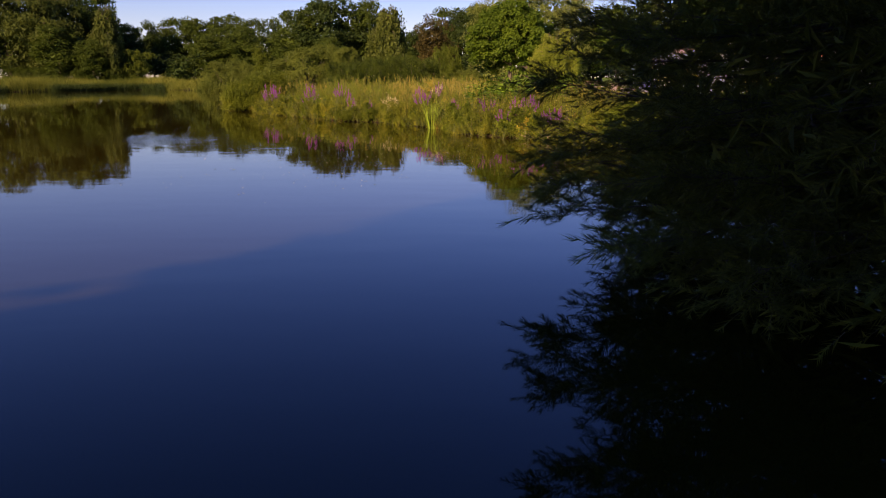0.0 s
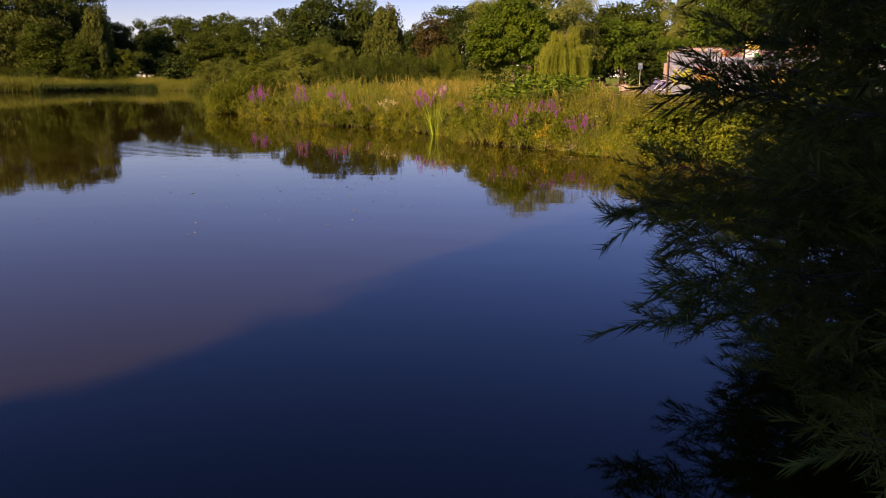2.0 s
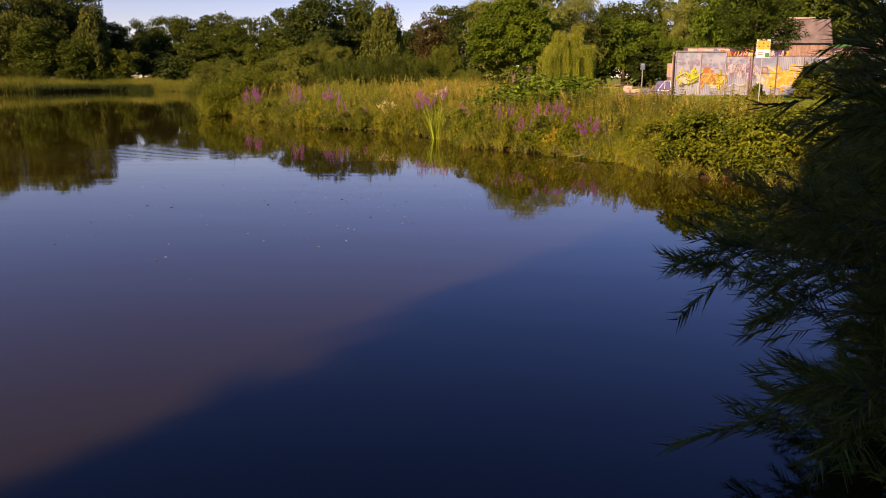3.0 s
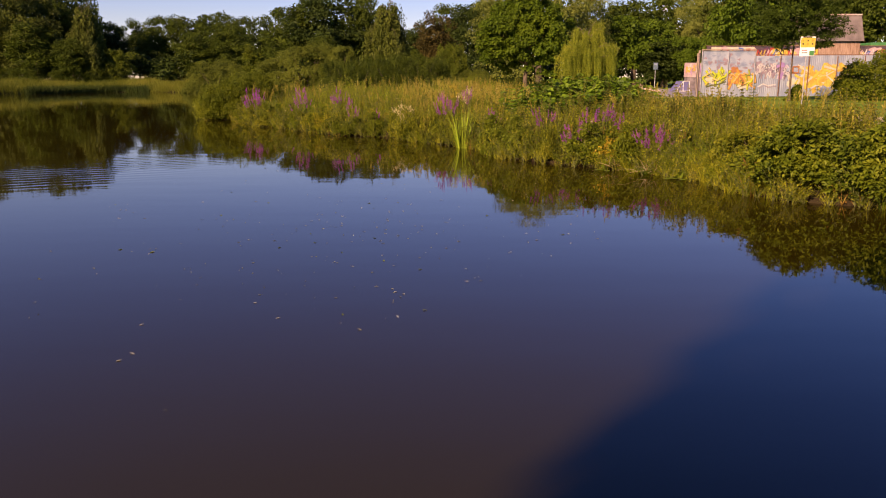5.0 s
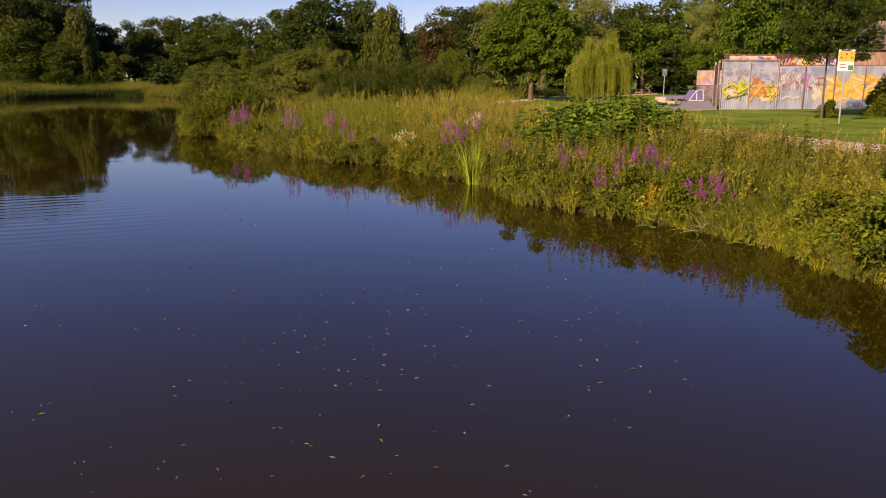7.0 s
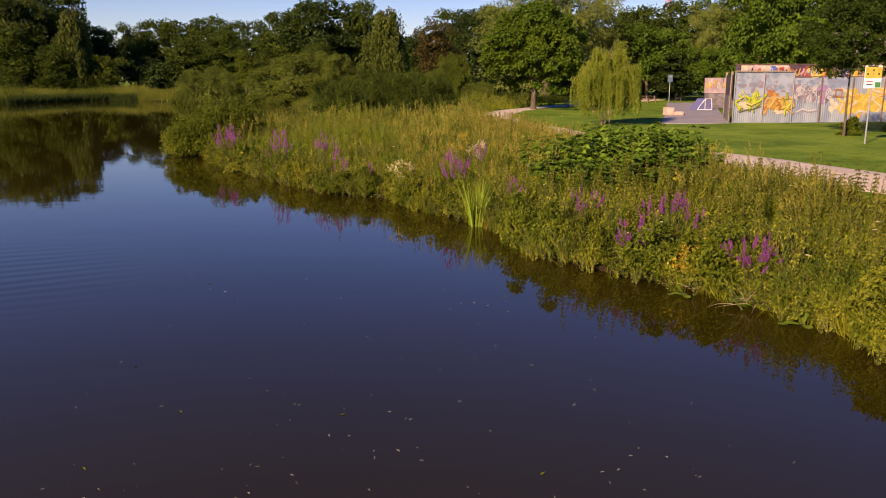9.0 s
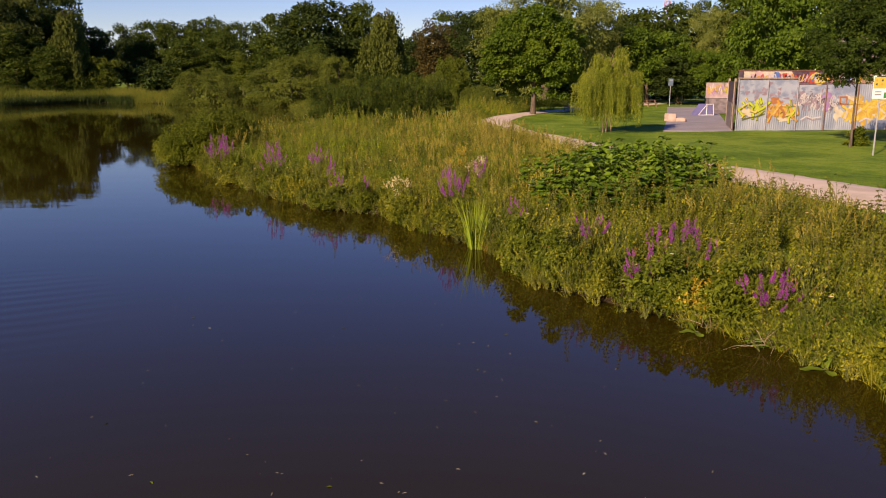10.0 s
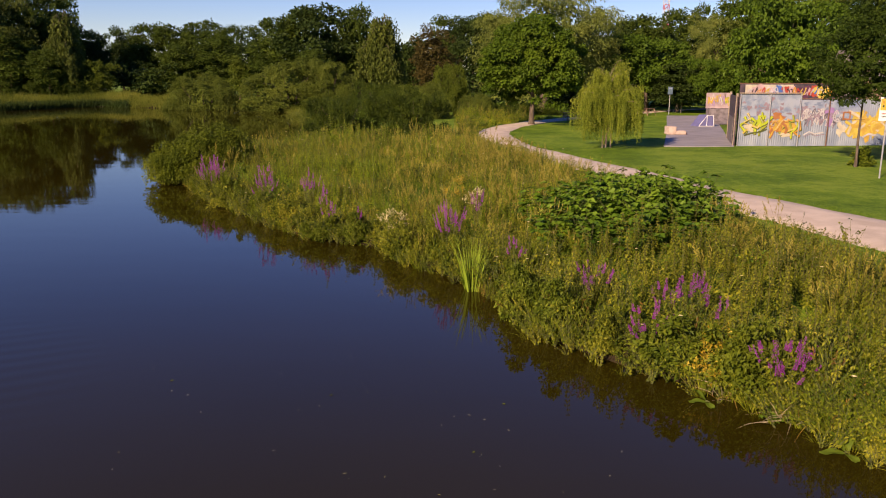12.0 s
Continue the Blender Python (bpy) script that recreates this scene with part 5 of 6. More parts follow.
def species(name, label, templates, mats, dens, rule, seed, low=0.75, high=1.15, tall=1.0, lean=0.1, shy=0.0):
    xs, ys, ss = [], [], []
    for x, y, d, grow in tracts(seed, dens):
        p = rule(x, y, d)
        s = rng.random(len(x)) < p
        xs.append(x[s]), ys.append(y[s]), ss.append(rng.uniform(low, high, s.sum()) * grow)
    x, y, s = np.concatenate(xs), np.concatenate(ys), np.concatenate(ss)
    side = np.interp(y, PATH_MID[:, 1], PATH_MID[:, 0]) - np.interp(y, PATH_MID[:, 1], PATH_HALF)
    near_path = np.clip((side - x - 1.2) / 3.2, 0, 1)
    keep = near_path >= shy
    x, y, s, near_path = x[keep], y[keep], s[keep], near_path[keep]
    up = s**0.3 * tall * rng.uniform(0.6, 1.25, len(s)) * (0.8 + 0.2 * near_path) * 0.74 * np.clip(1 + 0.2 * field(x, y, 1.1, seed * 2.1) + 0.14 * field(x, y, 2.6, seed), 0.5, 1.6)
    up *= (1 + 0.3 * np.exp(-((shore_distance(x, y) / 1.1) ** 2))) * np.interp(y, [30, 45, 58], [1.0, 1.15, 1.3])
    return lay(name, label, templates, mats, x, y, s, up, lean=lean)


def bramble_zone(x, y):
    """Nearly 1 inside the patch of large leaves."""
    return np.exp(-(((x - 5.9) / 3.0) ** 2 + ((y - 23.0 - 0.9 * (x - 5.9) * 0.5) / 3.0) ** 2) ** 2)


def near_right(x, y):
    return 1 / (1 + np.exp(-(x - 3.6) * 1.6)) / (1 + np.exp((y - 20.5) * 1.2))


def green_stand(x, y, d):
    """1 inside the fresh green stands of the outer meadow."""
    return (field(x, y, 0.42, 0.9) > 0.2) * (y > 22.5) * (d > 1.3)


edge_mats = [L_HERB, M_STEM, L_SEED]
species("nettles", "tall green nettles with brownish seeding tops", NETTLES, [L_NETTLE, M_STEM, L_SEED], 13,
        lambda x, y, d: np.clip(0.95 * near_right(x, y) * (d > 1.0) + 0.25 * (field(x, y, 0.5, 1.0) > 0.35) * (d > 0.6), 0, 1) * (1 - bramble_zone(x, y)), 1, tall=0.84, lean=0.045, shy=0.66)
species("leafy_herbs", "yellow-green leafy herbs along the bank", HERBS, edge_mats, 5.2,
        lambda x, y, d: np.clip(0.75 * (d < 1.5) + 0.32 * (field(x, y, 0.6, 2.2) > -0.1), 0, 1) * (1 - 0.85 * green_stand(x, y, d)) * (1 - 0.85 * near_right(x, y) * (d > 1.4)) * (1 - bramble_zone(x, y)), 2)
species("fine_herbs", "fine-leaved olive green wild herbs", FINE, [L_NETTLE, M_STEM, L_SEED], 3.4,
        lambda x, y, d: np.clip(0.3 + 0.4 * (field(x, y, 0.8, 4.0) > 0.2), 0, 1) * (1 - 0.8 * green_stand(x, y, d)) * (1 - 0.85 * near_right(x, y)) * (1 - bramble_zone(x, y)), 3)
species("tall_grass", "tall green meadow grass on the bank", TUFTS, [L_GRASS, M_STEM, L_SEED], 8,
        lambda x, y, d: np.clip(0.35 + 0.35 * (d > 1.2) + 0.3 * (field(x, y, 0.4, 5.5) > 0), 0, 1) * (1 - 0.6 * green_stand(x, y, d)) * (1 - 0.8 * bramble_zone(x, y)) * (1 - 0.8 * near_right(x, y) * (d > 1.2) * (y > 11)), 4)
species("dry_grass", "straw-coloured seeding grass in the meadow", HAY, [L_GRASS, M_STEM, L_STRAW], 3.8,
        lambda x, y, d: np.clip(0.75 * np.exp(-(((x - np.interp(y, [18, 28, 46, 70], [2.5, 3.5, 3.0, -3])) / 3.6) ** 2)) * (y > 20) + 0.10 * (d > 1), 0, 1) * (1 - bramble_zone(x, y)) * (1 - 0.8 * near_right(x, y)), 5, tall=1.0)
species("green_nettles", "fresh green stands of nettles in the meadow", NETTLES, [L_FRESH, M_STEM, L_SEED], 8,
        lambda x, y, d: 0.95 * green_stand(x, y, d) * (1 - bramble_zone(x, y)), 11, low=0.85, high=1.2, tall=0.92)
species("straw_grass", "pale yellow seeding grass in drifts", HAY, [L_GRASS, L_STRAW, L_STRAW], 4,
        lambda x, y, d: 0.9 * np.exp(-(((x - 1.2) / 3.4) ** 2) - ((y - 39) / 7.5) ** 2) * (field(x, y, 0.9, 0.9) < 0.5) * (d > 1.5) * (1 - bramble_zone(x, y)), 12, tall=0.95)
BROAD = [herb(0.8, 6, 13, 0.115, 0.34, 0.1), herb(0.65, 6, 12, 0.13, 0.36, 0.15)]
species("broad_herbs", "broad-leaved bright green herbs in clumps", BROAD, [L_HERB, M_STEM, L_SEED], 7,
        lambda x, y, d: np.clip(0.7 * (field(x, y, 1.6, 0.7) > 0.75) * (d < 2.2) + 0.45 * (field(x, y, 0.9, 3.1) > 0.85), 0, 1) * (1 - 0.6 * near_right(x, y) * (d > 1.2)), 6)
species("dark_herbs", "dark green broad-leaved herbs in clumps", BROAD, [L_BRAMBLE, M_STEM, L_SEED], 4,
        lambda x, y, d: np.clip(0.8 * (field(x, y, 1.7, 5.1) > 0.75) * (d < 2.5) + 0.6 * (field(x, y, 0.7, 1.9) > 0.9), 0, 1) * (1 - 0.6 * near_right(x, y) * (d > 1.2)), 7)
# overhanging fringe at the water's edge
x, y, d = meadow_points(14000, -16, 9, -3, 42, 0.5, 0.6, -0.35)
lay("bank_fringe", "tangled yellow-green foliage overhanging the water", [HERBS[0], herb(0.6, 6, 14, 0.045, 0.3, 0.4), tuft(0.6, 18, 0.009, 0.6), tuft(0.75, 16, 0.01, 0.5)], edge_mats, x, y, rng.uniform(0.55, 1.0, len(x)), rng.uniform(0.45, 1.0, len(x)), 0.05, 0.3)
x, y, d = meadow_points(5200, -16, 9, -3, 42, 0.5, 0.35, -0.3)
s = field(x, y, 1.9, 2.6) > 0.1
lay("straw_fringe", "dry straw-coloured grass hanging over the water's edge", [tuft(0.55, 16, 0.008, 0.8), tuft(0.7, 14, 0.008, 0.7, 1)], [L_STRAW, M_STEM, L_WITHER], x[s], y[s], rng.uniform(0.6, 1.0, s.sum()), rng.uniform(0.35, 0.7, s.sum()), 0.03, 0.45)
species("withered_stems", "brown withered stems and leaves at the water's edge", [herb(0.6, 5, 7, 0.06, 0.3, 0.3), tuft(0.6, 12, 0.012, 0.4, 2)], [L_WITHER, L_WITHER, L_WITHER], 4,
        lambda x, y, d: np.clip(0.8 * (d < 0.9) * (field(x, y, 2.2, 0.4) > 0.45) + 0.12 * (field(x, y, 1.7, 2.8) > 0.9), 0, 1), 8, tall=0.9)
species("verge_herbs", "low dense green herbs between meadow and lawn", FINE + TUFTS, [L_NETTLE, M_STEM, L_SEED], 13,
        lambda x, y, d: 1.0 * (y > 8) * (y < 25) * (d > 2.0) * (x > 7.2), 9, tall=1.26)
species("verge_hay", "tall seeding grass at the meadow's edge by the path", HAY, [L_GRASS, M_STEM, L_STRAW], 2,
        lambda x, y, d: 0.8 * (y > 9) * (y < 26) * (d > 2.0) * (x > 7.0), 13, tall=1.05)
# reed-like grass at the foot of the near bank
x, y, d = meadow_points(5200, 4.6, 11, 5, 13.5, 0.5, 2.6, -0.05)
s = rng.random(len(x)) < np.clip(1.25 - np.hypot(x - 6.7, y - 10.0) / 3.2, 0, 1)
lay("bank_grass", "dense green reed-like grass on the bank", [tuft(0.85, 18, 0.016, 0.5), tuft(1.0, 16, 0.014, 0.6), herb(0.7, 7, 16, 0.06)], [L_GRASS, M_STEM, L_SEED], x[s], y[s], rng.uniform(0.7, 1.1, s.sum()), rng.uniform(0.5, 0.95, s.sum()), 0.04, 0.25)


def daisy(tall):
    """A thin stem with a small pale flower."""
    a = Acc()
    a.add(*tube(stem_points(tall, 0.1), [0.005, 0.004, 0.002], 3), 1)
    b = np.arange(5) * 1.257
    top = np.tile([0.1, 0.03, tall], (5, 1))
    a.add(*leaves(top, np.stack([np.cos(b), np.sin(b), np.full(5, 0.35)], -1), np.tile([0, 0, 1.0], (5, 1)), 0.045, 0.035), 0)
    return a.arrays()


species("white_flowers", "small white wild flowers dotted through the meadow", [daisy(1.0), daisy(1.15)], [L_CREAM, M_STEM], 0.5,
        lambda x, y, d: 0.35 + 0.65 * (field(x, y, 0.5, 3.3) > 0.5), 10, tall=1.2)
# short grass along both edges of the path
t = rng.integers(0, len(PATH_MID), 5000)
off = (PATH_HALF[t] + rng.exponential(0.16, 5000)) * rng.choice([-1, 1], 5000)
p = PATH_MID[t] + left[t] * off[:, None] + rng.normal(0, 0.12, (5000, 2))
s = (p[:, 1] > 12) & (p[:, 1] < 60)
lay("verge_grass", "short green grass along the path edge", [tuft(0.16, 9, 0.012, 0.4)], [L_BRAMBLE, M_STEM, L_SEED], p[s, 0], p[s, 1], rng.uniform(0.7, 1.3, s.sum()))


# large-leaved patch
def big_leaf_plant(tall=1.5):
    a = Acc()
    for k in range(6):
        ang = k * 1.05 + rng.normal(0, 0.3)
        tip = np.array([np.cos(ang) * 0.5, np.sin(ang) * 0.5, tall * rng.uniform(0.7, 1.05)])
        a.add(*tube([(0, 0, 0), tip * [0.3, 0.3, 0.6], tip], [0.012, 0.009, 0.004], 4), 1)
        for j in range(6):
            f = 0.45 + 0.11 * j
            b = rng.uniform(0, 6.28)
            d = np.array([np.cos(b), np.sin(b), -0.15])
            c = tip * f + d * 0.12
            size = 0.24 * rng.uniform(0.7, 1.3)
            for turn, s in ((0, 1.0), (0.9, 0.8), (-0.9, 0.8)):
                e = np.array([np.cos(b + turn), np.sin(b + turn), -0.2])
                a.add(*leaves(c[None], e[None], rng.normal(0, 0.4, (1, 3)) + [0, 0, 1], size * s, size * s * 0.75, 0.12), 0)
    return a.arrays()


BIG = [big_leaf_plant(1.35), big_leaf_plant(1.55), big_leaf_plant(1.2)]
x, y, d = meadow_points(2100, 1.5, 11, 17, 31, 0.7)
s = rng.random(len(x)) < bramble_zone(x, y) * 0.75
lay("large_leaved_thicket", "thicket of bright green large-leaved plants by the path", BIG, [L_BRAMBLE, M_STEM], x[s], y[s], rng.uniform(0.8, 1.15, s.sum()), rng.uniform(0.5, 1.1, s.sum()) * (0.65 + 0.35 * bramble_zone(x[s], y[s])))


# flowering clumps, each a thing
def loosestrife(at, stems, spread, tall, label="purple loosestrife clump in flower on the bank"):
    root = thing("purple_loosestrife", (at[0], at[1], max(float(height(*at)), 0.0) - 0.02), label, "flower", "purple loosestrife clumps")
    green = Acc()
    for k in range(int(stems * 1.2)):
        ang, r = rng.uniform(0, 6.28), spread * rng.uniform(0.1, 1) ** 0.6
        h = tall * rng.uniform(0.7, 1.2) * (1 - 0.25 * (r / spread) ** 2)
        foot = np.array([np.cos(ang) * r * 0.3, np.sin(ang) * r * 0.3, 0])
        tip = np.array([np.cos(ang) * r * 1.05 + rng.normal(0, 0.04), np.sin(ang) * r * 1.05 + rng.normal(0, 0.04), h])
        spike = min(0.42, h * 0.36) * rng.uniform(0.45, 1.1)
        green.add(*tube([foot, (foot + tip) / 2 - [0, 0, 0.03], tip], [0.006, 0.005, 0.003], 3), 1)
        n = 16
        f = rng.uniform(0.15, 0.72, n)[:, None]
        b = rng.uniform(0, 6.28, n)
        green.add(*leaves(foot + (tip - foot) * f, np.stack([np.cos(b), np.sin(b), np.full(n, 0.2)], -1), rng.normal(0, 0.3, (n, 3)) + [0, 0, 1], 0.085, 0.022), 0)
        fl = Acc()
        n = 66
        fl.add(*tube([tip - (tip - foot) / h * spike * 0.78, tip + (tip - foot) / h * spike * 0.24], [0.006, 0.003], 3), 0)
        f = rng.random(n)
        b = rng.uniform(0, 6.28, n)
        c = tip + np.outer(f - 0.75, (tip - foot) / h * spike) + np.stack([np.cos(b), np.sin(b), np.zeros(n)], -1) * 0.012
        w = 0.026 * (1.2 - 0.75 * f)
        fl.add(*leaves(c, np.stack([np.cos(b), np.sin(b), np.full(n, 0.5)], -1), rng.normal(0, 1, (n, 3)), w, w * 0.8), 0)
        part("flower_spike", fl.mesh("flower_spike", [L_PURPLE]), None, root, "purple flower spike")
    part("stems_and_leaves", green.mesh("stems_and_leaves", [L_NETTLE, M_STEM]), None, root)
    return root


for at, stems, spread, tall in (((-10.2, 33.4), 44, 0.6, 1.7), ((-6.9, 29.2), 26, 0.45, 1.55), ((-4.9, 27.7), 13, 0.35, 1.45), ((-4.15, 26.0), 5, 0.2, 1.35), ((-3.9, 25.2), 8, 0.25, 1.1),
                                ((-2.9, 24.6), 5, 0.2, 1.0), ((0.15, 21.2), 26, 0.5, 1.45), ((1.0, 22.4), 6, 0.25, 1.4), ((1.75, 18.8), 6, 0.25, 1.1), ((3.15, 15.6), 13, 0.45, 1.0),
                                ((3.75, 13.5), 15, 0.45, 0.92), ((4.2, 14.0), 9, 0.3, 1.0), ((4.75, 14.2), 14, 0.4, 1.05), ((5.45, 11.6), 28, 0.5, 0.95), ((4.95, 13.1), 3, 0.15, 0.95)):
    loosestrife(at, stems, spread, tall)


def flag_iris(at):
    root = thing("yellow_flag_iris", (*at, 0.0), "clump of bright green iris blades at the water", "plant")
    for k in range(64):
        ang = rng.uniform(0, 6.28)
        out = rng.uniform(0.02, 0.32)
        a = Acc()
        root_r = rng.uniform(0.02, 0.2)
        base = np.array([[math.cos(ang) * root_r, math.sin(ang) * root_r, -0.1]])
        a.add(*ribbons(base, np.array([[math.cos(ang) * out, math.sin(ang) * out, 1.0]]), rng.uniform(0.0, 0.2), rng.uniform(1.0, 1.7), 0.044, 4), 0)
        part("blade", a.mesh("blade", [L_IRIS]), None, root)
    return root


flag_iris((0.66, 18.7))


def umbel_clump(name, label, at, stems, spread, tall, mat, head=0.09, petal=0.055):
    root = thing(name, (at[0], at[1], float(height(*at)) - 0.02), label, "flower")
    green = Acc()
    for k in range(stems):
        tops = Acc()
        ang, r = rng.uniform(0, 6.28), spread * rng.random() ** 0.5
        tip = np.array([np.cos(ang) * r, np.sin(ang) * r, tall * rng.uniform(0.6, 1.08)])
        green.add(*tube([tip * [0.2, 0.2, 0], tip * [0.6, 0.6, 0.6], tip], [0.006, 0.005, 0.003], 3), 1)
        n = 10
        f = rng.uniform(0.3, 0.9, n)[:, None]
        green.add(*leaves(tip * f, rng.normal(0, 1, (n, 3)), rng.normal(0, 0.3, (n, 3)) + [0, 0, 1], 0.1, 0.05), 0)
        n = 16
        c = tip + rng.normal(0, 1, (n, 3)) * [head * 0.7, head * 0.7, head * 0.8]
        for q in c:
            tops.add(*tube([tip - [0, 0, 0.06], q], [0.003, 0.002], 3), 0)
        tops.add(*leaves(c, rng.normal(0, 1, (n, 3)), rng.normal(0, 0.4, (n, 3)) + [0, 0, 1], petal * rng.uniform(0.6, 1.3, n), petal * 0.75), 0)
        part("flower_head", tops.mesh("flower_head", [mat]), None, root)
    part("stems_and_leaves", green.mesh("stems_and_leaves", [L_HERB, M_STEM]), None, root)
    return root


umbel_clump("meadowsweet", "cream meadowsweet flowers among bank herbs", (-1.6, 22.8), 15, 0.45, 1.25, L_CREAM)
umbel_clump("meadowsweet", "cream meadowsweet flowers beside purple loosestrife", (0.85, 23.2), 8, 0.3, 1.2, L_CREAM)
umbel_clump("goldenrod", "yellow wild flowers in the tall meadow", (0.3, 24.6), 8, 0.35, 1.4, L_GOLD, 0.07)
umbel_clump("yellowing_shrub", "small shrub with golden yellow leaves on the bank", (4.75, 12.6), 8, 0.3, 0.72, L_GOLD, 0.13, 0.07)
umbel_clump("yellowing_shrub", "low yellow-leaved herb close to the water", (4.4, 12.2), 5, 0.24, 0.62, L_GOLD, 0.12, 0.065)


def bank_bush(at, tall, rx, mat, label, clusters=70, per=120, leaf=0.11, shape=0.6):
    ob = shrub("bank_bush", tall, rx, mat, clusters=clusters, per=per, leaf=leaf, shape=shape, ball=0.21, label=label, rough=0.85)
    ob.matrix_basis = pose(at[0], at[1], max(float(height(*at)), 0.0) - 0.05, 0, 0, rng.uniform(0, 360))
    return ob


bank_bush((-12.9, 39.2), 2.1, 1.75, L_TIP, "dense green bush overhanging the tip of the bank", 230, 130, 0.105)
bank_bush((-11.7, 40.3), 2.25, 1.4, L_TIP, "dense green bush on the tip of the bank", 150, 120, 0.105)
bank_bush((7.5, 7.35), 1.15, 1.15, L_HEDGE, "dark green leafy bush overhanging the pond", 80, 110, 0.1)
bank_bush((8.7, 6.45), 1.2, 1.35, L_HEDGE, "leafy bush over the water's edge", 90, 110, 0.1)
bank_bush((7.2, 9.1), 0.95, 0.9, L_NETTLE, "bushy yellow-green bank growth", 90, 150, 0.06)
bank_bush((10.3, 6.1), 1.3, 1.5, L_HEDGE, "dark green leafy bush at the bank", 90, 110, 0.1)
bank_bush((25.9, 40.6), 2.2, 1.3, L_HEDGE, "bushy green shrub in front of the fence", 110, 110, 0.13)
bank_bush((28.3, 40.2), 2.9, 1.8, L_HEDGE, "wide yellow-green shrub in front of the fence", 130, 110, 0.14)
bank_bush((21.25, 38.6), 1.0, 0.42, L_HEDGE, "small bush at the young tree's foot", 24, 90, 0.11)


def dry_clump(at):
    """Bleached dead stems that lean out over the water."""
    root = thing("dry_stems", (at[0], at[1], max(float(height(*at)), 0.0) + 0.12), "clump of bleached dead stems leaning over the water", "plant")
    for k in range(30):
        a = Acc()
        ang = rng.normal(3.9, 0.9)
        ahead = np.array([[math.cos(ang) * 0.7, math.sin(ang) * 0.7, rng.uniform(-0.1, 1.6)]])
        a.add(*ribbons(rng.normal(0, 0.16, (1, 3)) * [1, 1, 0], ahead, rng.uniform(0.1, 0.5), rng.uniform(0.3, 0.55), 0.011, 3), 0)
        part("stem", a.mesh("stem", [L_BLEACH if k % 4 else L_WITHER]), None, root)
    return root


dry_clump((4.62, 11.8))
dry_clump((5.25, 10.85))


# leafy clumps that bulge over the waterline
clump_looks = [(L_HERB, 0.07, "yellow-green leafy herb clump hanging over the water"), (L_TIP, 0.085, "yellow-green broad-leaved clump at the waterline"),
               (L_HEDGE, 0.08, "dark green leafy clump on the bank's edge"), (L_NETTLE, 0.07, "olive green herb clump over the waterline")]
clumps = []
for mat, leaf, label in clump_looks:
    ob = shrub("herb_clump", 0.75, 0.62, mat, clusters=40, per=75, leaf=leaf, shape=0.55, ball=0.24, label=label, rough=1.0)
    tagged(ob, label, "plant", "leafy clumps along the bank")
    clumps.append(ob)
shore_line = np.array(BANK_LINE[7:26])
steps = np.concatenate([[0], np.cumsum(np.linalg.norm(np.diff(shore_line, axis=0), axis=1))])
spots = [np.array([np.interp(s, steps, shore_line[:, q]) for q in (0, 1)]) + [0.28, 0.2] for s in np.arange(0.6, steps[-1], 1.35)]
spots = [c for c in spots if math.hypot(c[0] - 5.85, c[1] - 10.0) > 1.1]
for k, c in enumerate(spots):
    c = c + rng.normal(0, 0.12, 2)
    size, tall = rng.uniform(0.65, 1.2), rng.uniform(0.8, 1.4)
    if k < 4:
        set_down(clumps[k], c[0], c[1], size, tall)
    else:
        another(clumps[int(rng.integers(0, 4))], c[0], c[1], size, tall)


def dock_plant(at, turn, blades):
    """Broad blunt leaves, some flat on the water and some raised. blades: angle, length, rise, half width."""
    root = thing("water_dock", (*at, 0.02), "broad pale green dock leaves lying at the bank's edge", "plant", turn=turn)
    for ang, length, up, half in blades:
        bm = bmesh.new()
        rows = []
        for s in np.linspace(0, 1, 8):
            w = half * math.sin(math.pi * min(s * 0.86 + 0.1, 1)) ** 0.55
            c = Vector((0.06 + s * length, 0.02 * math.sin(s * 5 + ang), up * s * (1.3 - 0.6 * s)))
            rows.append((bm.verts.new(c + Vector((0, w, 0.014 + 0.01 * math.sin(s * 9 + ang)))), bm.verts.new(c), bm.verts.new(c + Vector((0, -w, 0.014 - 0.01 * math.cos(s * 8))))))
        for a, b in zip(rows, rows[1:]):
            for j in (0, 1):
                bm.faces.new((a[j], a[j + 1], b[j + 1], b[j]))
        bmesh.ops.transform(bm, matrix=pose(0, 0, 0, 0, 0, math.degrees(ang)), verts=bm.verts)
        part("leaf", bm, L_DOCK, root)
        part("leaf_stalk", rod((0, 0, 0), (0.07 * math.cos(ang), 0.07 * math.sin(ang), 0.005), 0.007, sides=5), M_STEM, root)
    return root


dock_plant((5.75, 9.95), 0, ((3.1, 0.36, 0.0, 0.085), (4.5, 0.26, 0.01, 0.075), (2.0, 0.3, 0.26, 0.06), (1.0, 0.24, 0.3, 0.055)))
dock_plant((4.35, 11.75), 30, ((2.7, 0.3, 0.01, 0.075), (3.9, 0.24, 0.0, 0.07), (1.9, 0.26, 0.18, 0.055)))

# reed belt on the far bank
def reed(tall=2.7):
    a = Acc()
    n = 9
    ang = rng.uniform(0, 6.28, n)
    o = rng.uniform(0, 0.25, n)
    ahead = np.stack([np.cos(ang) * o, np.sin(ang) * o, np.ones(n)], -1)
    a.add(*ribbons(rng.normal(0, 0.25, (n, 3)) * [1, 1, 0], ahead, rng.uniform(0.05, 0.3, n), tall * rng.uniform(0.7, 1.1, n), 0.06, 2), 0)
    return a.arrays()


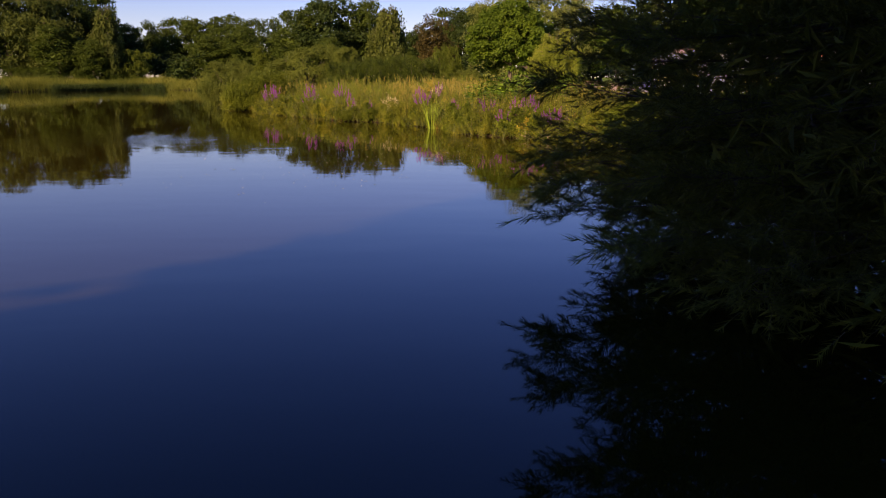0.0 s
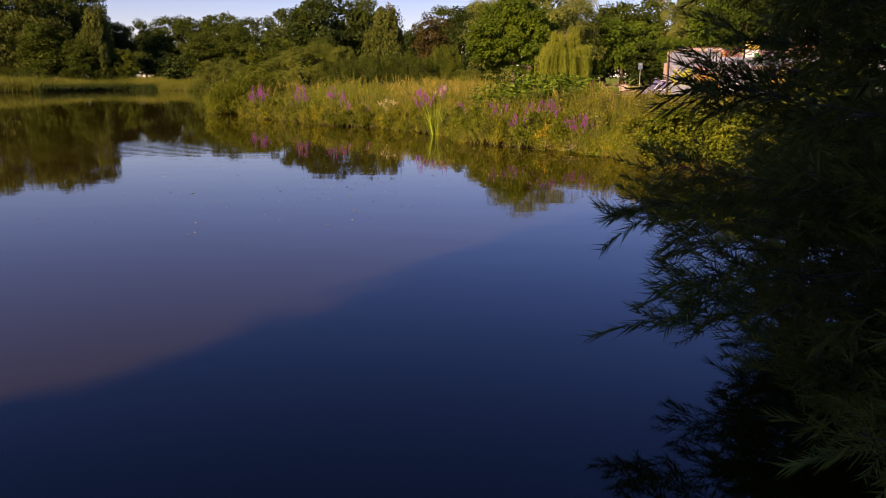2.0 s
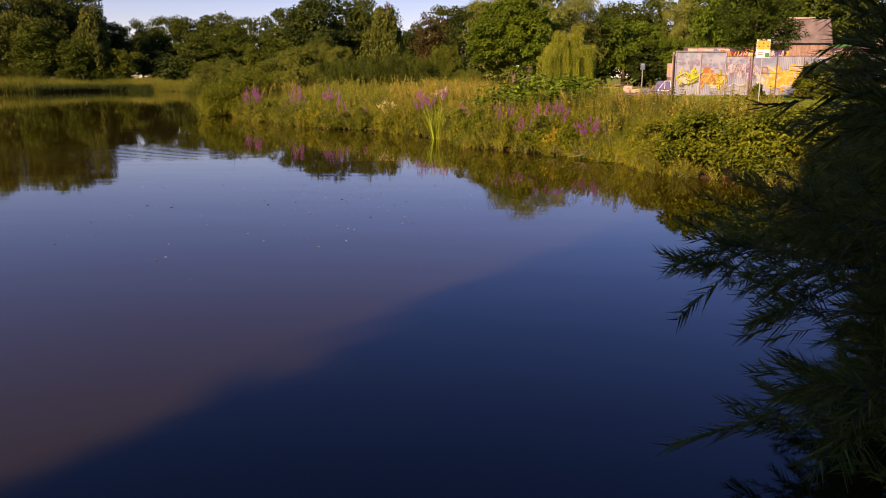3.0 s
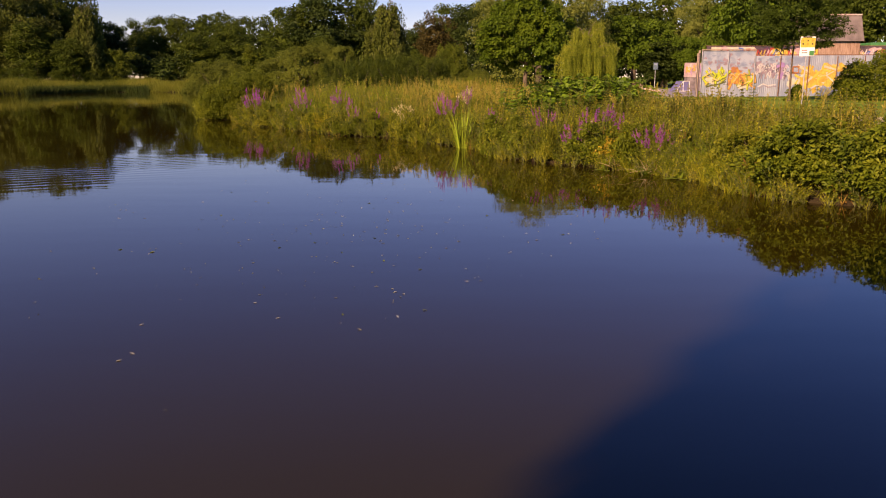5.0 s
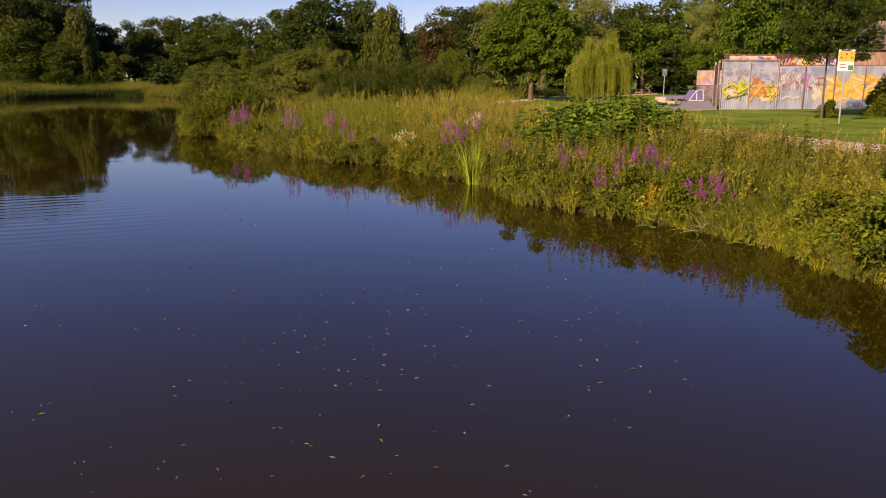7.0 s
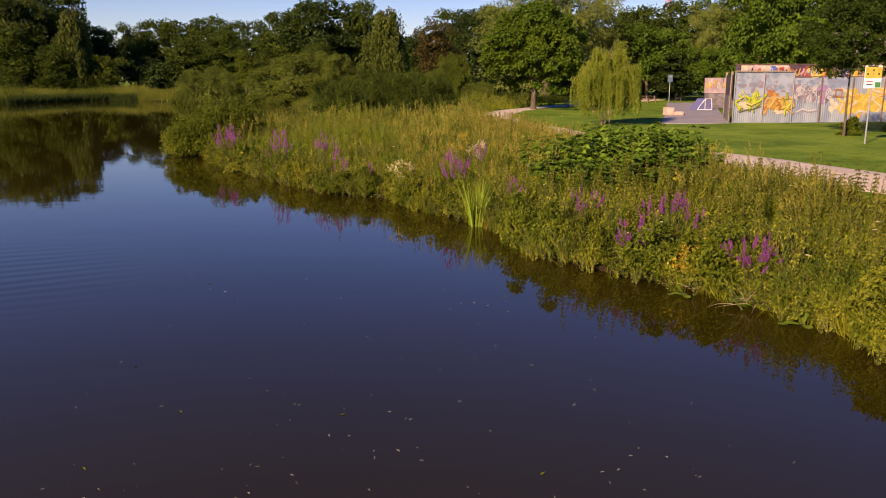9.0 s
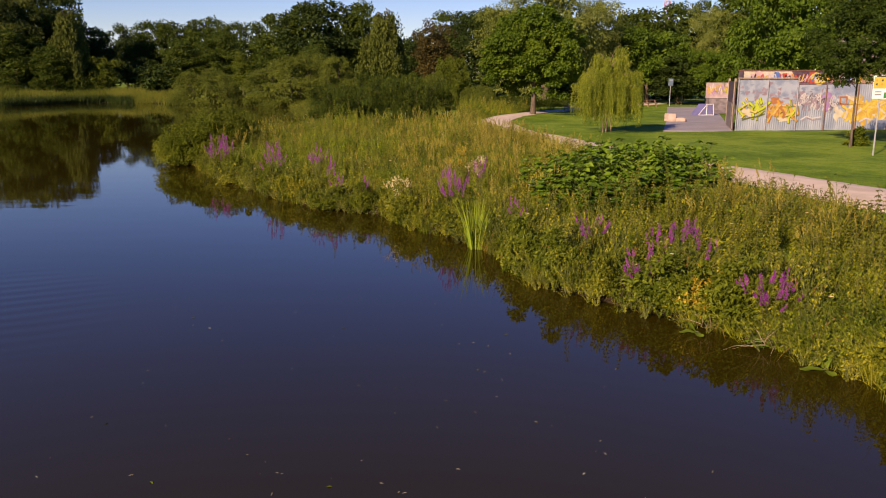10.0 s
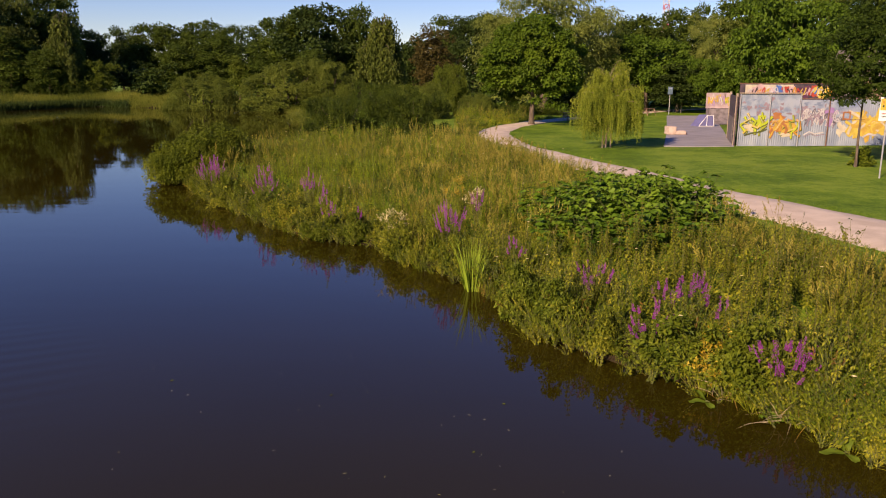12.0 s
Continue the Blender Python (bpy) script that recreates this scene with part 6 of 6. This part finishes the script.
n = 30000
x, y = rng.uniform(-110, -12, n), rng.uniform(85, 150, n)
d = shore_distance(x, y)
s = (d > -0.5) & (d < np.where(x < -43, 6, 4))
lay("reed_bed", "belt of tall green reeds along the far shore", [reed(2.6), reed(2.9)], [L_REED], x[s], y[s], rng.uniform(0.8, 1.2, s.sum()), rng.uniform(0.7, 0.92, s.sum()) * (0.82 + 0.18 * np.sin(x[s] * 0.4)) * np.where(x[s] < -43, 1, 0.4))

n = 42000
x, y = rng.uniform(-100, -54, n), rng.uniform(100, 142, n)
d = shore_distance(x, y)
s = (d > -1.3) & (d < 0.4) & (np.sin(x * 0.55) + 0.6 * np.sin(x * 0.21 + 1) > -0.55)
lay("sedge_belt", "dark green sedge standing in front of the reeds", [reed(1.5), reed(1.7)], [L_DARK], x[s], y[s], rng.uniform(0.9, 1.3, s.sum()), rng.uniform(0.75, 1.0, s.sum()))

# leaves afloat on the water, drifted together in places
heart = np.stack([rng.normal(-1.2, 2.0, 22), rng.normal(3.0, 3.4, 22)], -1)
drift = heart[rng.integers(0, 22, 170)] + rng.normal(0, 0.6, (170, 2)) * [0.8, 1.2]
loose = np.stack([rng.normal(-1.0, 2.3, 150), rng.normal(3.6, 4.0, 150)], -1)
wide_spread = np.stack([rng.uniform(-6, 4, 50), rng.uniform(-1, 14, 50)], -1)
p = np.concatenate([drift, loose, wide_spread])
p = p[(shore_distance(p[:, 0], p[:, 1]) < -1.0) & (p[:, 1] > -3.5 + 1.3 * (p[:, 0] + 2))]
size = rng.uniform(0.025, 0.075, len(p))
old = rng.random(len(p)) < 0.12
size[old] = rng.uniform(0.06, 0.105, old.sum())
ang = rng.uniform(0, 6.28, len(p))
a = Acc()
for s, slim, m in ((~old, 0.2, 0), (old, 0.36, 1)):
    n = s.sum()
    a.add(*leaves(np.stack([p[s, 0], p[s, 1], np.full(n, 0.006)], -1), np.stack([np.cos(ang[s]), np.sin(ang[s]), np.zeros(n)], -1), np.tile([0, 0, 1.0], (n, 1)), size[s], size[s] * slim, 0.12), m)
tagged(new("floating_leaves", a.mesh("floating_leaves", [L_FLOAT, L_TIP])), "small pale fallen leaves floating on the pond", "leaves", kind="stuff")

# ---- the conifer over the water and the trees that shade it ----
rng = np.random.default_rng(90)


def sprig(length=0.34, needles=30, rise=0.0):
    """A shoot set all round with long soft needles that point ahead."""
    a = Acc()
    a.add([(0, 0.004, 0), (0, -0.004, 0), (length, 0, -0.02)], [[0, 1, 2]], 1)
    f = rng.uniform(0.02, 1.0, needles) ** 0.8
    b = rng.uniform(0, 6.28, needles)
    ahead = unit(np.stack([np.full(needles, 1.15) + 0.7 * f, np.cos(b), np.sin(b)], -1))
    size = 0.125 * (1.1 - 0.4 * f) * rng.uniform(0.75, 1.15, needles)
    p = np.stack([f * length, 0 * f, -0.02 * f * f], -1)
    side = unit(np.cross(ahead, rng.normal(0, 1, (needles, 3)))) * 0.0042
    v = np.stack([p + side, p - side, p + ahead * size[:, None]], 1).reshape(-1, 3)
    a.add(v, np.arange(needles * 3).reshape(-1, 3), 0)
    v, f, m = a.arrays()
    c, q = math.cos(rise), math.sin(rise)
    return np.stack([v[:, 0] * c - v[:, 2] * q, v[:, 1], v[:, 0] * q + v[:, 2] * c], -1), f, m


def conifer(at):
    """Layered boughs that reach out over the water, fullest at breast height."""
    root = thing("conifer", (*at, float(height(*at)) - 0.05), "dark shaded conifer with long soft needles hanging over the pond", "tree")
    wood, soft = Acc(), Acc()
    tall = 13.0
    z = np.linspace(-0.2, tall, 8)
    wood.add(*tube(np.stack([0 * z, 0.02 * z, z], -1), 0.26 * (1.05 - z / tall)), 0)
    twigs = [sprig(0.28, 30, 0.35), sprig(0.34, 34, -0.35), sprig(0.26, 28, 0.1), sprig(0.28, 30, 0.6), sprig(0.32, 32, -0.1)]
    places, dirs = [], []
    ground_z = float(height(*at)) - 0.05
    s = np.linspace(0, 1, 9)
    # the longest boughs: bearing, reach and height of the tip
    LEADERS = {20: (math.pi - 0.08, 6.65, 1.43), 40: (math.pi + 0.19, 6.9, 2.3), 60: (math.pi + 0.12, 6.75, 1.17), 80: (math.pi - 0.02, 6.6, 1.75), 100: (math.pi + 0.4, 6.6, 1.5),
               120: (math.pi + 0.05, 6.6, 0.8), 140: (math.pi + 0.28, 6.55, 2.7), 150: (math.pi + 0.02, 6.35, 2.6), 155: (math.pi - 0.1, 6.2, 3.1), 165: (math.pi + 0.15, 6.5, 3.3), 160: (math.pi - 0.2, 6.5, 1.3), 180: (math.pi + 0.33, 6.6, 0.75)}
    for k in range(250):
        low = k < 222
        tip_z = 0.42 + 4.6 * (k / 222) ** 1.25 if low else 5.2 + 6.5 * (k - 222) / 28
        ang = math.pi + (rng.uniform(-1.75, 1.75) if low else k * 2.399)
        reach = np.interp(tip_z, [0.3, 0.7, 1.3, 2.0, 2.5, 3.4, 6, 12], [5.9, 6.2, 6.35, 6.3, 6.3, 6.15, 5.2, 1.8]) * rng.uniform(0.88, 1.01)
        reach *= np.interp(math.pi - ang, [0.12, 0.42], [1.0, 0.93])
        lead = k in LEADERS
        if lead:
            ang, reach, tip_z = LEADERS[k]
        foot = tip_z * 0.85 + rng.uniform(0.2, 1.3) - ground_z
        end = tip_z - ground_z
        line = np.stack([np.cos(ang) * reach * s, np.sin(ang) * reach * s, foot + (end - foot) * s - rng.uniform(0.0, 0.5) * np.sin(np.pi * s**1.6)], -1)
        line[:, 2] = np.maximum(line[:, 2], 0.25 - ground_z + 0.3 * rng.random())
        wood.add(*tube(line, 0.04 * (1.05 - s), 4), 0)
        for j in range(44 if lead else 15):
            f = 1 - 0.55 * rng.random() ** 1.3
            c = np.array([np.interp(f, s, line[:, q]) for q in range(3)])
            yaw = ang + rng.choice([-1, 1]) * rng.uniform(0.1, 0.9)
            m = (0.25 + 0.9 * (1.0 - f)) * rng.uniform(0.4, 1.1)
            tip = c + np.array([math.cos(yaw) * m, math.sin(yaw) * m, rng.uniform(-0.6, 0.5) * m])
            wood.add(*tube([c, tip], [0.006, 0.002], 3), 0)
            for q in range(3):
                places.append(c + (tip - c) * (0.3 + 0.33 * q) + rng.normal(0, 0.03, 3))
                dirs.append(yaw + rng.normal(0, 0.35))
    n = 8000
    inner = rand_dirs(n, -0.3)
    inner = inner * rng.uniform(0.8, 1.0, (n, 1)) * [5.95, 5.95, 10] + [0, 0, 1.2]
    inner = inner[(inner[:, 2] < 7.5) & (inner[:, 0] < 2)]
    inner[:, 2] = np.maximum(inner[:, 2], 0.1 - ground_z + 0.6 * rng.random(len(inner)))
    inner[:, :2] *= np.interp(np.arctan2(inner[:, 1], -inner[:, 0]), [0.1, 0.45], [1.0, 0.93])[:, None]
    for k, t in enumerate(twigs[:3]):
        q = inner[k::3]
        scatter(soft, t, q, math.pi + rng.normal(0, 1.0, len(q)), rng.uniform(0.95, 1.45, len(q)), None, 0.4)
    n = 34000
    heart = rand_dirs(n, -0.3) * rng.uniform(0.5, 1.0, (n, 1)) * [5.65, 5.65, 9.5] + [0, 0, 1.2]
    heart[:, :2] *= np.interp(np.arctan2(heart[:, 1], -heart[:, 0]), [0.1, 0.45], [1.0, 0.93])[:, None]
    size = rng.uniform(0.2, 0.42, n)
    soft.add(*leaves(heart, rng.normal(0, 1, (n, 3)), rng.normal(0, 1, (n, 3)), size, size * 0.16), 0)
    p, a = np.array(places), np.array(dirs)
    pick = rng.integers(0, 5, len(p))
    for k in range(5):
        s = pick == k
        scatter(soft, twigs[k], p[s], a[s], rng.uniform(0.85, 1.3, s.sum()), None, 0.35)
    part("trunk", wood.mesh("trunk", [M_BARK], True), None, root)
    part("needles", soft.mesh("needles", [L_CONIFER, M_BARK]), None, root)
    return root


conifer((9.35, -8.5))

shade = broad_tree("alder", 17, 4.6, L_DARK, clusters=230, per=90, leaf=0.95, bare=0.05, ball=0.2, label="tall leafy bank tree shading the near water")
tagged(shade, group="trees on the near bank")
set_down(shade, -8.4, -28.7, 1.05, 1.0)
for x, y, s in ((-4.9, -29.0, 0.97), (0.5, -29, 1.0), (4.8, -29.5, 1.02), (11, -31, 1.0), (16, -22, 0.9), (17, -12, 0.95)):
    another(shade, x, y, s)
# unseen tall copies in line with the sun, added to even the shadow's edge
another(shade, -9.1, -30.3, 1.05, 1.28)
another(shade, -12.0, -33.6, 1.05, 1.8)
another(shade, -15.3, -38.3, 1.05, 1.9)
